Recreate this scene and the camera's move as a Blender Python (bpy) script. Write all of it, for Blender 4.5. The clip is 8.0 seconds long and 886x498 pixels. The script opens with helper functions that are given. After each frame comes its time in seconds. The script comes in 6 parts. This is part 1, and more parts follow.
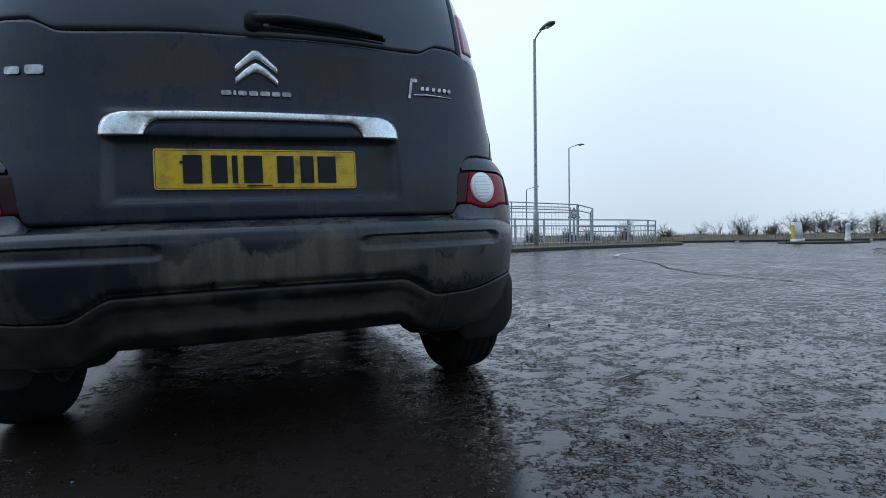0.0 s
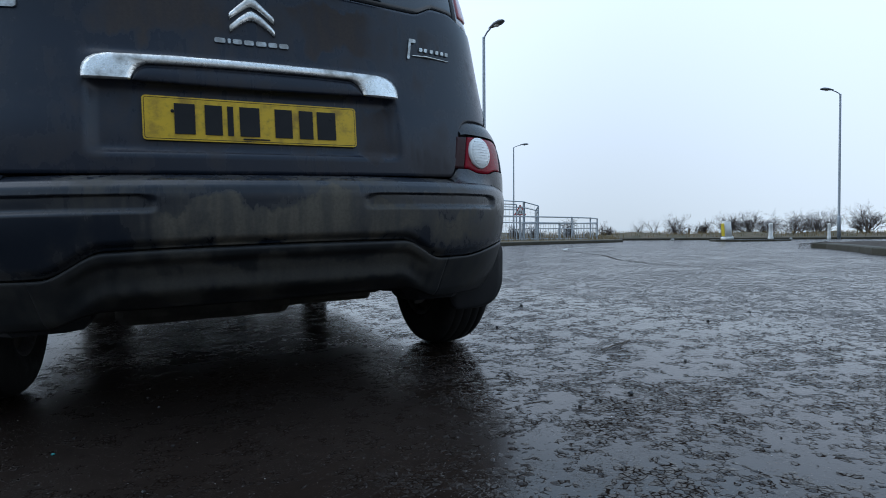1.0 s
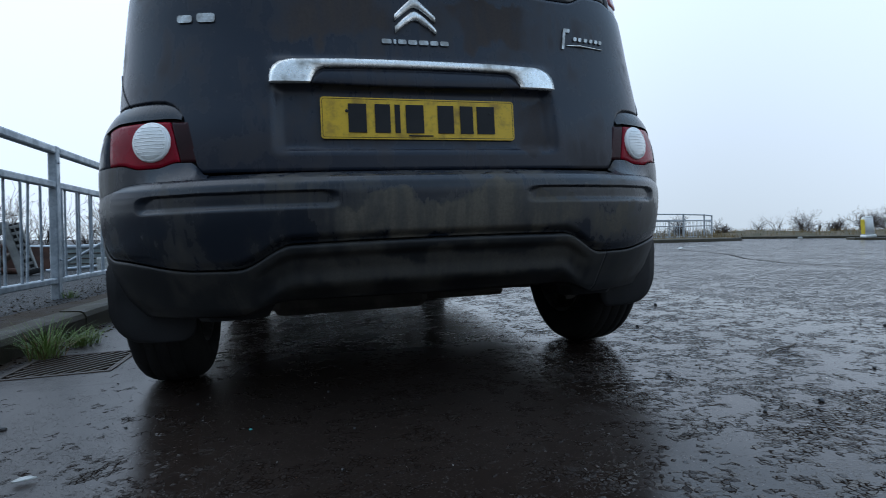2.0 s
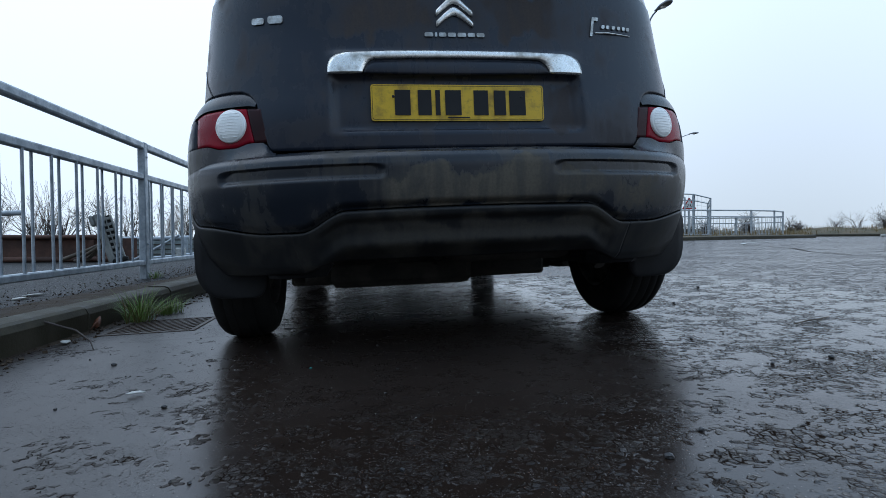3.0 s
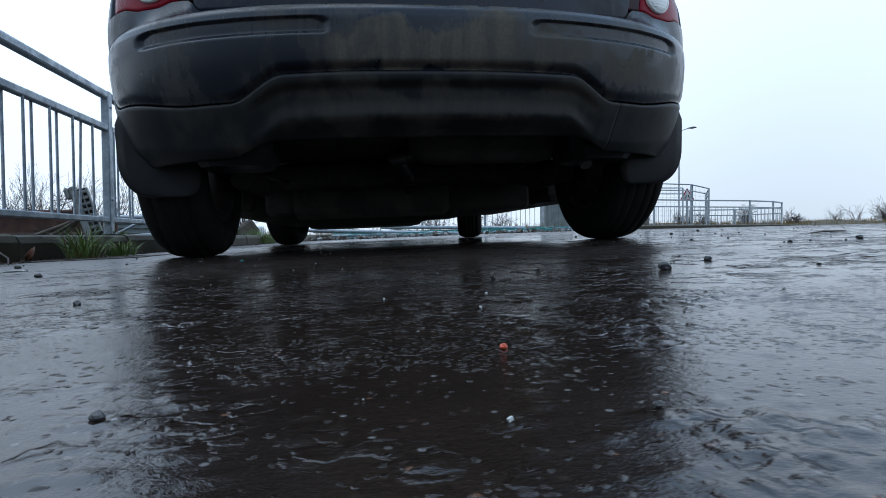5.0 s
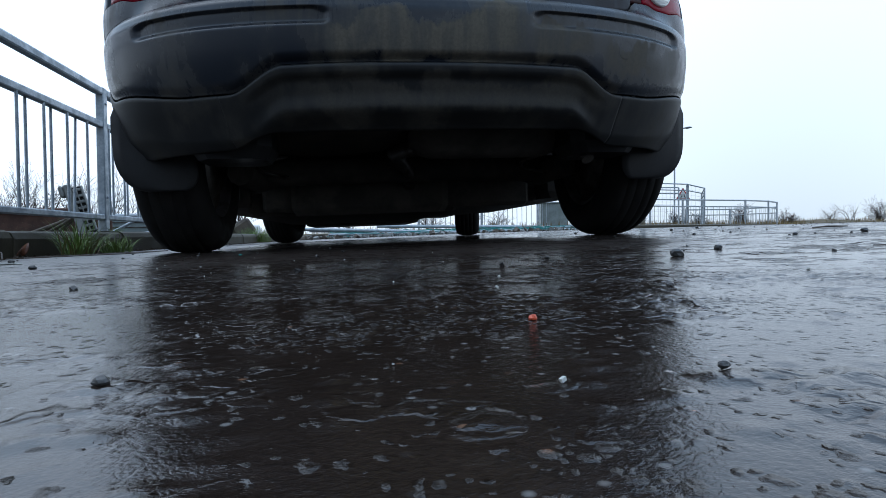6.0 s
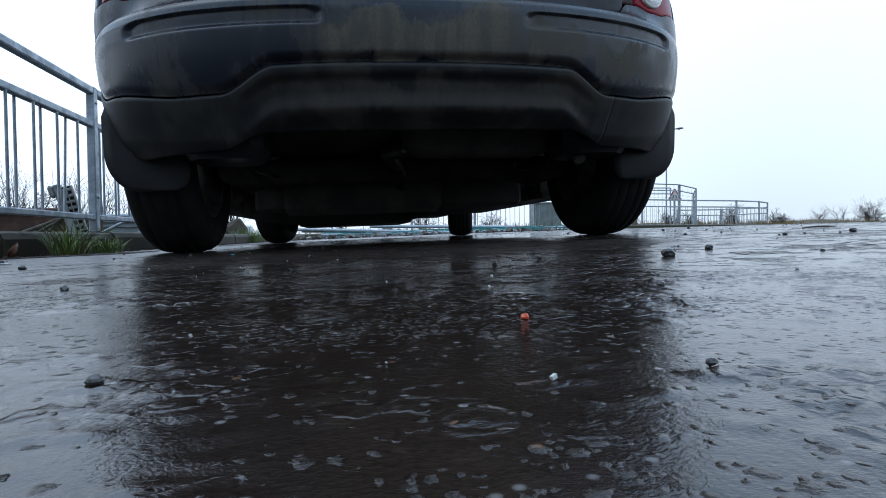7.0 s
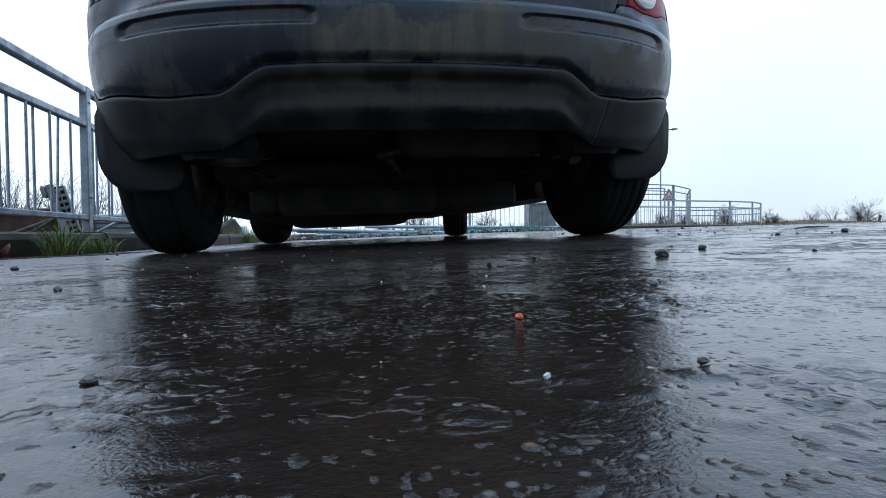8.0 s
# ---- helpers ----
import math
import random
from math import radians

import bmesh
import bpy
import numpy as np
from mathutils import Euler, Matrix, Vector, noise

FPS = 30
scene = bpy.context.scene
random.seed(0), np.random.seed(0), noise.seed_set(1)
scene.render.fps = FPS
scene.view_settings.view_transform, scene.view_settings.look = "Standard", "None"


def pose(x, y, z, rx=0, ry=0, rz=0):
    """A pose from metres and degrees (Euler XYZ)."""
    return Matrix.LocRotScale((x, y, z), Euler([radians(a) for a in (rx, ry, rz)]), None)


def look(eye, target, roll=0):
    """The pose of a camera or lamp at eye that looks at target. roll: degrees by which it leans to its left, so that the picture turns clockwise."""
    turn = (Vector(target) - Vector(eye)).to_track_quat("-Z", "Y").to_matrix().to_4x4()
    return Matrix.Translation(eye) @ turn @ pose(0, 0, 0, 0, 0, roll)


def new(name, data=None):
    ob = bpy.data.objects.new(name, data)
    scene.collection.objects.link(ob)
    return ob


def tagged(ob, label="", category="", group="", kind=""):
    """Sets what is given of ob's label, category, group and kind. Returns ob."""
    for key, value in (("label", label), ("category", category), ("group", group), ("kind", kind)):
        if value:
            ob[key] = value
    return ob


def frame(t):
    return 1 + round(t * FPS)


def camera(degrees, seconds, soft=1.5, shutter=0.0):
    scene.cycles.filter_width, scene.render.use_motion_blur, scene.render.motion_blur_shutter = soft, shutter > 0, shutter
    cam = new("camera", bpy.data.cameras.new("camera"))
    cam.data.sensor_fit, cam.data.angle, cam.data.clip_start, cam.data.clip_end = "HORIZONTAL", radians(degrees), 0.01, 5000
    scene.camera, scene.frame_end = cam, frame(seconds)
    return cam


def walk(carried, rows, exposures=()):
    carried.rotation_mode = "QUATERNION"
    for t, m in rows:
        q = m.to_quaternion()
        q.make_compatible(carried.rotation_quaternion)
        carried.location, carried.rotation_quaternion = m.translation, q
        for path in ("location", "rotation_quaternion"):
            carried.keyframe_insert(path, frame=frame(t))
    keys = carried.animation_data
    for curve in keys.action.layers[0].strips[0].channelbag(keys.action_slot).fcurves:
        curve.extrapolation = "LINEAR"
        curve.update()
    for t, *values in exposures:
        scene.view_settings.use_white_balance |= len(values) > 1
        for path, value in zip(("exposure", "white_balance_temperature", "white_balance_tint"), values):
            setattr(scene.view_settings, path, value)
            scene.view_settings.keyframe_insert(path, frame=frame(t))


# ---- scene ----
cam = camera(78.0, 8.0, soft=0.8, shutter=0.15)
PATH = [
    (0, (-0.041, -2.102, 0.52), (0.603, -0.209, 0.48), -0.7),
    (0.5, (-0.047, -2.05, 0.455), (0.611, -0.162, 0.416), -0.7),
    (1, (-0.186, -2.015, 0.419), (0.649, -0.198, 0.372), -0.3),
    (1.5, (-0.301, -1.943, 0.404), (0.468, -0.098, 0.359), -0.5),
    (2, (-0.343, -1.951, 0.404), (0.162, -0.017, 0.357), -0.5),
    (2.1, (-0.347, -1.966, 0.399), (0.111, -0.02, 0.357), -0.4),
    (3.3, (-0.297, -2.161, 0.278), (-0.002, -0.183, 0.226), -0.4),
    (3.5, (-0.271, -2.152, 0.246), (0.022, -0.174, 0.193), -0.4),
    (4, (-0.2, -2.115, 0.168), (0.091, -0.137, 0.117), -0.5),
    (4.5, (-0.184, -2.039, 0.071), (0.112, -0.062, 0.02), -0.5),
    (5, (-0.195, -1.935, 0.015), (0.111, 0.041, -0.035), -0.5),
    (5.2, (-0.203, -1.915, 0.003), (0.104, 0.06, -0.048), -0.5),
    (6.5, (-0.205, -1.92, 0.0), (0.128, 0.051, -0.05), -0.5),
    (7, (-0.205, -1.92, 0.0), (0.14, 0.049, -0.05), -0.5),
    (7.5, (-0.205, -1.921, 0.0), (0.15, 0.047, -0.049), -0.4),
    (8, (-0.205, -1.921, 0.0), (0.158, 0.045, -0.049), -0.5),
]
walk(cam, [(t, look(eye, target, roll)) for t, eye, target, roll in PATH],
     exposures=[(0.0, 0.0), (2.0, 0.0), (4.0, 0.08), (5.0, 0.16), (6.5, 0.32), (8.0, 0.34)])

# ---- sky and light ----
world = bpy.data.worlds.new("overcast")
scene.world = world
world.use_nodes = True
wn = world.node_tree.nodes
wl = world.node_tree.links
wn.clear()
sky = wn.new("ShaderNodeTexSky")
sky.sky_type = "NISHITA"
sky.sun_disc = False
sky.sun_elevation = radians(60)
sky.sun_rotation = radians(305)
sky.air_density, sky.dust_density, sky.ozone_density = 1.0, 4.0, 1.0
sky_bg = wn.new("ShaderNodeBackground")
sky_bg.inputs["Strength"].default_value = 0.004
cloud_bg = wn.new("ShaderNodeBackground")
ramp = wn.new("ShaderNodeValToRGB")
ramp.color_ramp.elements[0].position, ramp.color_ramp.elements[0].color = 0.0, (0.70, 0.83, 0.97, 1)
ramp.color_ramp.elements[1].position, ramp.color_ramp.elements[1].color = 0.38, (0.86, 1.05, 1.34, 1)
for place_, shade_ in ((0.14, (0.76, 0.91, 1.10, 1)), (0.50, (0.66, 0.98, 1.36, 1)), (0.70, (0.61, 0.90, 1.32, 1))):
    ramp.color_ramp.elements.new(place_).color = shade_
coord = wn.new("ShaderNodeTexCoord")
split = wn.new("ShaderNodeSeparateXYZ")
wl.new(coord.outputs["Generated"], split.inputs[0])
wl.new(split.outputs["Z"], ramp.inputs[0])
wl.new(ramp.outputs[0], cloud_bg.inputs["Color"])
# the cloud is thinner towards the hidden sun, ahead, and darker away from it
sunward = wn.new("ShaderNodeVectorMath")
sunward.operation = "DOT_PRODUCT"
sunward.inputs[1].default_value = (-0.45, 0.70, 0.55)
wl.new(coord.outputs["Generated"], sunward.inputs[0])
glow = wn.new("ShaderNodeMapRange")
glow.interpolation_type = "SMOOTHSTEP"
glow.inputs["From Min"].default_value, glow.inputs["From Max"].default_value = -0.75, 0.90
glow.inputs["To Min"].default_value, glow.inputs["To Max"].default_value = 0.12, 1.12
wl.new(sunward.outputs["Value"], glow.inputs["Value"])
# second bright lobe of sky, added unseen to brighten the car's right side
added_lobe = wn.new("ShaderNodeVectorMath")
added_lobe.operation = "DOT_PRODUCT"
added_lobe.inputs[1].default_value = (0.94, -0.15, 0.30)
wl.new(coord.outputs["Generated"], added_lobe.inputs[0])
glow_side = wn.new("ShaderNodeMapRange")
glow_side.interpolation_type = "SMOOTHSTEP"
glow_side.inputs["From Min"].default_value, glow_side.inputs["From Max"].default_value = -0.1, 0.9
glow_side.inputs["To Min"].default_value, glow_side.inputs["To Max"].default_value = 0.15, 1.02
wl.new(added_lobe.outputs["Value"], glow_side.inputs["Value"])
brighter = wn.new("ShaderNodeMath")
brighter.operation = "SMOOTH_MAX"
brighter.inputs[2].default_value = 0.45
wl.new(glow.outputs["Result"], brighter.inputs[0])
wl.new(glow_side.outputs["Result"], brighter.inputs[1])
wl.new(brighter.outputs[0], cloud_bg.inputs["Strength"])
wl.new(sky.outputs[0], sky_bg.inputs["Color"])
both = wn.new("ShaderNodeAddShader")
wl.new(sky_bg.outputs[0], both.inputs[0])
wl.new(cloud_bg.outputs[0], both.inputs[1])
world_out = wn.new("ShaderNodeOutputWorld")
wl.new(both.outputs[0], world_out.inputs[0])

sun_data = bpy.data.lights.new("sun", "SUN")
sun_data.energy, sun_data.angle, sun_data.color = 0.5, radians(60), (1.0, 0.97, 0.92)
sun = new("sun", sun_data)
sun.matrix_world = look((-14, 10, 30), (0, 0, 0))


# ---- materials ----
def shader(name):
    m = bpy.data.materials.new(name)
    m.use_nodes = True
    nt = m.node_tree
    return m, nt.nodes, nt.links, nt.nodes["Principled BSDF"]


def noise_tex(nodes, links, scale, detail=4.0, rough=0.6, stretch=None):
    tc = nodes.new("ShaderNodeTexCoord")
    n = nodes.new("ShaderNodeTexNoise")
    n.inputs["Scale"].default_value, n.inputs["Detail"].default_value, n.inputs["Roughness"].default_value = scale, detail, rough
    if stretch:
        mp = nodes.new("ShaderNodeMapping")
        mp.inputs["Scale"].default_value = stretch
        links.new(tc.outputs["Object"], mp.inputs[0])
        links.new(mp.outputs[0], n.inputs["Vector"])
    else:
        links.new(tc.outputs["Object"], n.inputs["Vector"])
    return n


def span(nodes, links, value, lo, hi, a=0.0, b=1.0):
    r = nodes.new("ShaderNodeMapRange")
    r.interpolation_type = "SMOOTHSTEP"
    r.inputs["From Min"].default_value, r.inputs["From Max"].default_value = lo, hi
    r.inputs["To Min"].default_value, r.inputs["To Max"].default_value = a, b
    links.new(value, r.inputs["Value"])
    return r.outputs["Result"]


def mixed(nodes, links, fac, a, b):
    m = nodes.new("ShaderNodeMix")
    m.data_type = "RGBA"
    if isinstance(fac, float):
        m.inputs[0].default_value = fac
    else:
        links.new(fac, m.inputs[0])
    for slot, v in ((6, a), (7, b)):
        if isinstance(v, tuple):
            m.inputs[slot].default_value = (*v, 1)
        else:
            links.new(v, m.inputs[slot])
    return m.outputs[2]


def bumped(nodes, links, b, height, strength, distance):
    n = nodes.new("ShaderNodeBump")
    n.inputs["Strength"].default_value, n.inputs["Distance"].default_value = strength, distance
    links.new(height, n.inputs["Height"])
    links.new(n.outputs[0], b.inputs["Normal"])
    return n


def plain(name, a, b, rough=(0.4, 0.6), metal=0.0, scales=(6, 60), bump=0.15, coat=0.0, spread=(0.35, 0.65), spec=0.5):
    """A surface of two colours: stains at the first scale, grain at the second."""
    m, n, l, bs = shader(name)
    big, small = noise_tex(n, l, scales[0], 5), noise_tex(n, l, scales[1], 3)
    c = mixed(n, l, span(n, l, big.outputs[0], *spread), a, b)
    dark = tuple(v * 0.72 for v in b)
    c = mixed(n, l, span(n, l, small.outputs[0], 0.5, 0.8, 0, 0.6), c, dark)
    l.new(c, bs.inputs["Base Color"])
    l.new(span(n, l, big.outputs[0], 0.3, 0.7, *rough), bs.inputs["Roughness"])
    bs.inputs["Metallic"].default_value = metal
    bs.inputs["Specular IOR Level"].default_value = spec
    bs.inputs["Coat Weight"].default_value = coat
    if bump:
        bumped(n, l, bs, small.outputs[0], bump, 0.003)
    return m


def dirty_paint(name, base, dirt, gloss, amount, bands=(), spec=0.34):
    """Painted or moulded panel under dried road dirt. bands: stretches (z from, z to, x from, x to, weight) where the dirt has settled."""
    m, n, l, bs = shader(name)
    def op(kind, a, b_):
        q = n.new("ShaderNodeMath")
        q.operation = kind
        for slot, v in ((0, a), (1, b_)):
            if isinstance(v, (int, float)):
                q.inputs[slot].default_value = v
            else:
                l.new(v, q.inputs[slot])
        return q.outputs[0]
    patch = noise_tex(n, l, 7.0, 6, 0.55)
    fine = noise_tex(n, l, 150, 4, 0.6)
    run = noise_tex(n, l, 10, 5, 0.6, (3.4, 3.4, 0.35))
    edge = noise_tex(n, l, 11.0, 5, 0.6, (1.0, 1.0, 0.55))
    film = op("MULTIPLY", span(n, l, patch.outputs[0], 0.40, 0.68, 0.0, 0.55), span(n, l, run.outputs[0], 0.35, 0.58, 0.15, 1.0))
    if bands:
        tc = n.new("ShaderNodeTexCoord")
        sp = n.new("ShaderNodeSeparateXYZ")
        l.new(tc.outputs["Object"], sp.inputs[0])
        wob = op("MULTIPLY", op("SUBTRACT", edge.outputs[0], 0.5), 0.24)
        zz, xx = op("ADD", sp.outputs[2], wob), op("ADD", sp.outputs[0], op("MULTIPLY", wob, 1.6))
        for z0, z1, x0, x1, w in bands:
            inside = op("MULTIPLY", span(n, l, zz, z0, z0 + 0.03), span(n, l, zz, z1 - 0.022, z1, 1.0, 0.0))
            inside = op("MULTIPLY", inside, op("MULTIPLY", span(n, l, xx, x0 - 0.06, x0 + 0.09), span(n, l, xx, x1 - 0.09, x1 + 0.06, 1.0, 0.0)))
            film = op("MAXIMUM", film, op("MULTIPLY", inside, op("MULTIPLY", w, span(n, l, run.outputs[0], 0.30, 0.58, 0.55, 1.0))))
    grit = mixed(n, l, span(n, l, fine.outputs[0], 0.35, 0.7), dirt, tuple(v * 0.82 for v in dirt))
    l.new(mixed(n, l, op("MULTIPLY", film, amount), base, grit), bs.inputs["Base Color"])
    l.new(span(n, l, film, 0.0, 1.0, gloss, 0.75), bs.inputs["Roughness"])
    l.new(span(n, l, film, 0.0, 1.0, spec, 0.08), bs.inputs["Specular IOR Level"])
    bumped(n, l, bs, fine.outputs[0], 0.06, 0.002)
    return m


def wet_asphalt(name, stone_a, stone_b, film_rough, chips=(4.6, 2.0, 0.12), cover=(0.475, 0.56), specks=0.955, shine=0.5):
    """Worn asphalt under a film of rain water: smooth, with clusters where single chippings stand through the film."""
    m, n, l, bs = shader(name)
    def op(kind, a, b_):
        q = n.new("ShaderNodeMath")
        q.operation = kind
        for slot, v in ((0, a), (1, b_)):
            if isinstance(v, (int, float)):
                q.inputs[slot].default_value = v
            else:
                l.new(v, q.inputs[slot])
        return q.outputs[0]
    tc = n.new("ShaderNodeTexCoord")
    fleck = n.new("ShaderNodeTexVoronoi")
    fleck.inputs["Scale"].default_value = 260
    l.new(tc.outputs["Object"], fleck.inputs["Vector"])
    sep = n.new("ShaderNodeSeparateColor")
    l.new(fleck.outputs["Color"], sep.inputs[0])
    grain = noise_tex(n, l, 520, 3, 0.7)
    patch = noise_tex(n, l, 1.3, 5, 0.6)
    cluster = noise_tex(n, l, 8.0, 5, 0.68)
    lump = noise_tex(n, l, 38.0, 4, 0.6)
    bald = noise_tex(n, l, 32.0, 5, 0.72)
    # single chippings, each a low dome with its own chance of standing proud
    warp = n.new("ShaderNodeMix")
    warp.data_type = "VECTOR"
    warp.inputs[0].default_value = 0.018
    l.new(tc.outputs["Object"], warp.inputs[4])
    l.new(lump.outputs["Color"], warp.inputs[5])
    def chipping(scale):
        v = n.new("ShaderNodeTexVoronoi")
        v.inputs["Scale"].default_value = scale
        l.new(warp.outputs[1], v.inputs["Vector"])
        q = n.new("ShaderNodeSeparateColor")
        l.new(v.outputs["Color"], q.inputs[0])
        return v.outputs["Distance"], q.outputs[0], q.outputs[1]
    d1, chance1, tall1 = chipping(88)
    d2, chance2, tall2 = chipping(190)
    d3, chance3, tall3 = chipping(27)
    # broken outlines: no chipping is round
    ragged = op("MULTIPLY", op("SUBTRACT", noise_tex(n, l, 230, 3, 0.65).outputs[0], 0.5), 0.7)
    crumbly = op("MULTIPLY", op("SUBTRACT", noise_tex(n, l, 520, 2, 0.6).outputs[0], 0.5), 0.6)
    d1, d2, d3 = op("ADD", d1, ragged), op("ADD", d2, crumbly), op("ADD", d3, ragged)
    c = mixed(n, l, span(n, l, patch.outputs[0], 0.35, 0.65), stone_a, stone_b)
    c = mixed(n, l, span(n, l, lump.outputs[0], 0.4, 0.7, 0.0, 0.5), c, tuple(v * 0.5 for v in stone_a))
    dot = op("MULTIPLY", span(n, l, sep.outputs[1], specks, 1.0), span(n, l, fleck.outputs["Distance"], 0.15, 0.40, 1.0, 0.0))
    c = mixed(n, l, op("MULTIPLY", dot, 0.8), c, tuple(v * 16.0 for v in stone_b))
    c = mixed(n, l, span(n, l, grain.outputs[0], 0.40, 0.70, 0.0, 0.75), c, tuple(v * 0.25 for v in stone_a))
    l.new(c, bs.inputs["Base Color"])
    crown = 0.3
    worn = span(n, l, cluster.outputs[0], *cover)
    stand1 = span(n, l, op("ADD", chance1, op("MULTIPLY", worn, 0.55)), 0.95, 0.99)
    stand2 = span(n, l, op("ADD", chance2, op("MULTIPLY", worn, op("ADD", 0.58, op("MULTIPLY", crown, 0.14)))), 0.94, 0.98)
    stand3 = op("MULTIPLY", crown, span(n, l, op("ADD", chance3, op("MULTIPLY", worn, 0.45)), 0.93, 0.99))
    dome1 = op("MULTIPLY", stand1, span(n, l, op("ADD", d1, op("MULTIPLY", tall1, 0.18)), -0.05, 0.48, 1.0, 0.0))
    dome3 = op("MULTIPLY", stand3, span(n, l, op("ADD", d3, op("MULTIPLY", tall3, 0.15)), 0.20, 0.55, 1.0, 0.0))
    dome2 = op("MULTIPLY", stand2, span(n, l, d2, -0.05, 0.44, 1.0, 0.0))
    h = op("ADD", op("MULTIPLY", dome1, op("ADD", 0.5 * chips[0], op("MULTIPLY", tall1, chips[0]))), op("MULTIPLY", dome2, op("ADD", 0.4 * chips[1], op("MULTIPLY", tall2, chips[1]))))
    h = op("SUBTRACT", h, op("MULTIPLY", dome3, 5.0))
    h = op("ADD", h, op("MULTIPLY", op("MULTIPLY", lump.outputs[0], crown), 2.2))
    h = op("ADD", h, op("MULTIPLY", grain.outputs[0], op("ADD", op("MULTIPLY", worn, chips[2]), 0.05)))
    h = op("ADD", h, op("MULTIPLY", cluster.outputs[0], 0.5))
    # bare stone standing out of the film does not shine
    bare = span(n, l, op("ADD", bald.outputs[0], op("MULTIPLY", op("SUBTRACT", worn, 0.5), 0.05)), 0.54, 0.585)
    bare = op("MULTIPLY", bare, op("ADD", 0.18, op("MULTIPLY", crown, 0.82)))
    l.new(op("MULTIPLY", shine, op("SUBTRACT", 1.0, op("MULTIPLY", bare, 0.80))), bs.inputs["Specular IOR Level"])
    proud = op("MAXIMUM", dome1, dome2)
    dullness = op("ADD", op("ADD", film_rough, op("MULTIPLY", crown, 0.05)), op("ADD", op("MULTIPLY", worn, 0.05), op("MULTIPLY", bare, 0.25)))
    l.new(op("ADD", op("MULTIPLY", dullness, op("SUBTRACT", 1.0, proud)), op("MULTIPLY", proud, 0.16)), bs.inputs["Roughness"])
    bs.inputs["IOR"].default_value = 1.50
    bumped(n, l, bs, h, 1.0, 0.001)
    return m


def wet_road(name, mortar_a, mortar_b):
    """Rolled asphalt under a film of rain water. The mesh gives the nearer chippings: "crest" says how far
    the stones stand through the film and "known" where it does; "built" is where the mesh itself holds the stones."""
    m, n, l, bs = shader(name)
    def op(kind, a, b_):
        q = n.new("ShaderNodeMath")
        q.operation = kind
        for slot, v in ((0, a), (1, b_)):
            if isinstance(v, (int, float)):
                q.inputs[slot].default_value = v
            else:
                l.new(v, q.inputs[slot])
        return q.outputs[0]
    def cells(scale, vector):
        v = n.new("ShaderNodeTexVoronoi")
        v.inputs["Scale"].default_value = scale
        l.new(vector, v.inputs["Vector"])
        q = n.new("ShaderNodeSeparateColor")
        l.new(v.outputs["Color"], q.inputs[0])
        return v.outputs["Distance"], q.outputs[0], q.outputs[1], v.outputs["Position"]
    def field(vector, scale, detail, rough):
        q = n.new("ShaderNodeTexNoise")
        q.inputs["Scale"].default_value, q.inputs["Detail"].default_value, q.inputs["Roughness"].default_value = scale, detail, rough
        l.new(vector, q.inputs["Vector"])
        return q.outputs[0]
    def stored(key):
        q = n.new("ShaderNodeAttribute")
        q.attribute_name = key
        return q.outputs["Fac"]
    crest, built, known, dulled = stored("crest"), stored("built"), stored("known"), stored("dulled")
    away = op("SUBTRACT", 1.0, known)
    tc = n.new("ShaderNodeTexCoord")
    at = tc.outputs["Object"]
    grain, sand = field(at, 620, 3, 0.7), field(at, 190, 4, 0.65)
    patch, lump = field(at, 1.1, 5, 0.6), field(at, 34, 4, 0.6)
    # angular stones: each stands through the film, or not, as one piece, with its own slant and dark joints round it
    warp = n.new("ShaderNodeMix")
    warp.data_type = "VECTOR"
    warp.inputs[0].default_value = 0.010
    l.new(at, warp.inputs[4])
    l.new(noise_tex(n, l, 60, 3, 0.6).outputs["Color"], warp.inputs[5])
    def stones(scale, spread, raise_by):
        d, luck, tall, centre = cells(scale, warp.outputs[1])
        rim = n.new("ShaderNodeTexVoronoi")
        rim.feature = "DISTANCE_TO_EDGE"
        rim.inputs["Scale"].default_value = scale
        l.new(warp.outputs[1], rim.inputs["Vector"])
        far = op("ADD", op("MULTIPLY", field(centre, 13.0, 4, 0.65), 0.75), op("MULTIPLY", field(centre, 1.7, 3, 0.5), 0.25))
        level = op("ADD", op("MULTIPLY", far, away), op("MULTIPLY", crest, known))
        level = op("ADD", level, op("MULTIPLY", op("SUBTRACT", luck, 0.5), spread))
        up = span(n, l, level, FILM, FILM + 0.03)
        shift, lean, slant = (n.new("ShaderNodeVectorMath") for _ in range(3))
        shift.operation = lean.operation = "SUBTRACT"
        slant.operation = "DOT_PRODUCT"
        l.new(warp.outputs[1], shift.inputs[0])
        l.new(centre, shift.inputs[1])
        colour = n.new("ShaderNodeTexWhiteNoise")
        l.new(centre, colour.inputs["Vector"])
        l.new(colour.outputs["Color"], lean.inputs[0])
        lean.inputs[1].default_value = (0.5, 0.5, 0.5)
        l.new(shift.outputs[0], slant.inputs[0])
        l.new(lean.outputs[0], slant.inputs[1])
        body = span(n, l, rim.outputs["Distance"], 0.0, 0.16)
        high = op("ADD", op("MULTIPLY", body, op("MULTIPLY", op("ADD", 0.7, tall), raise_by)), op("MULTIPLY", slant.outputs["Value"], 520.0))
        joint = op("MULTIPLY", up, op("SUBTRACT", 1.0, span(n, l, rim.outputs["Distance"], 0.05, 0.17)))
        joint = op("MULTIPLY", joint, span(n, l, lump, 0.30, 0.50))
        return up, op("MULTIPLY", up, high), joint
    bare, relief_mm, joint = stones(82, 0.24, 2.2)
    loose = op("SUBTRACT", 1.0, op("MULTIPLY", built, 0.88))
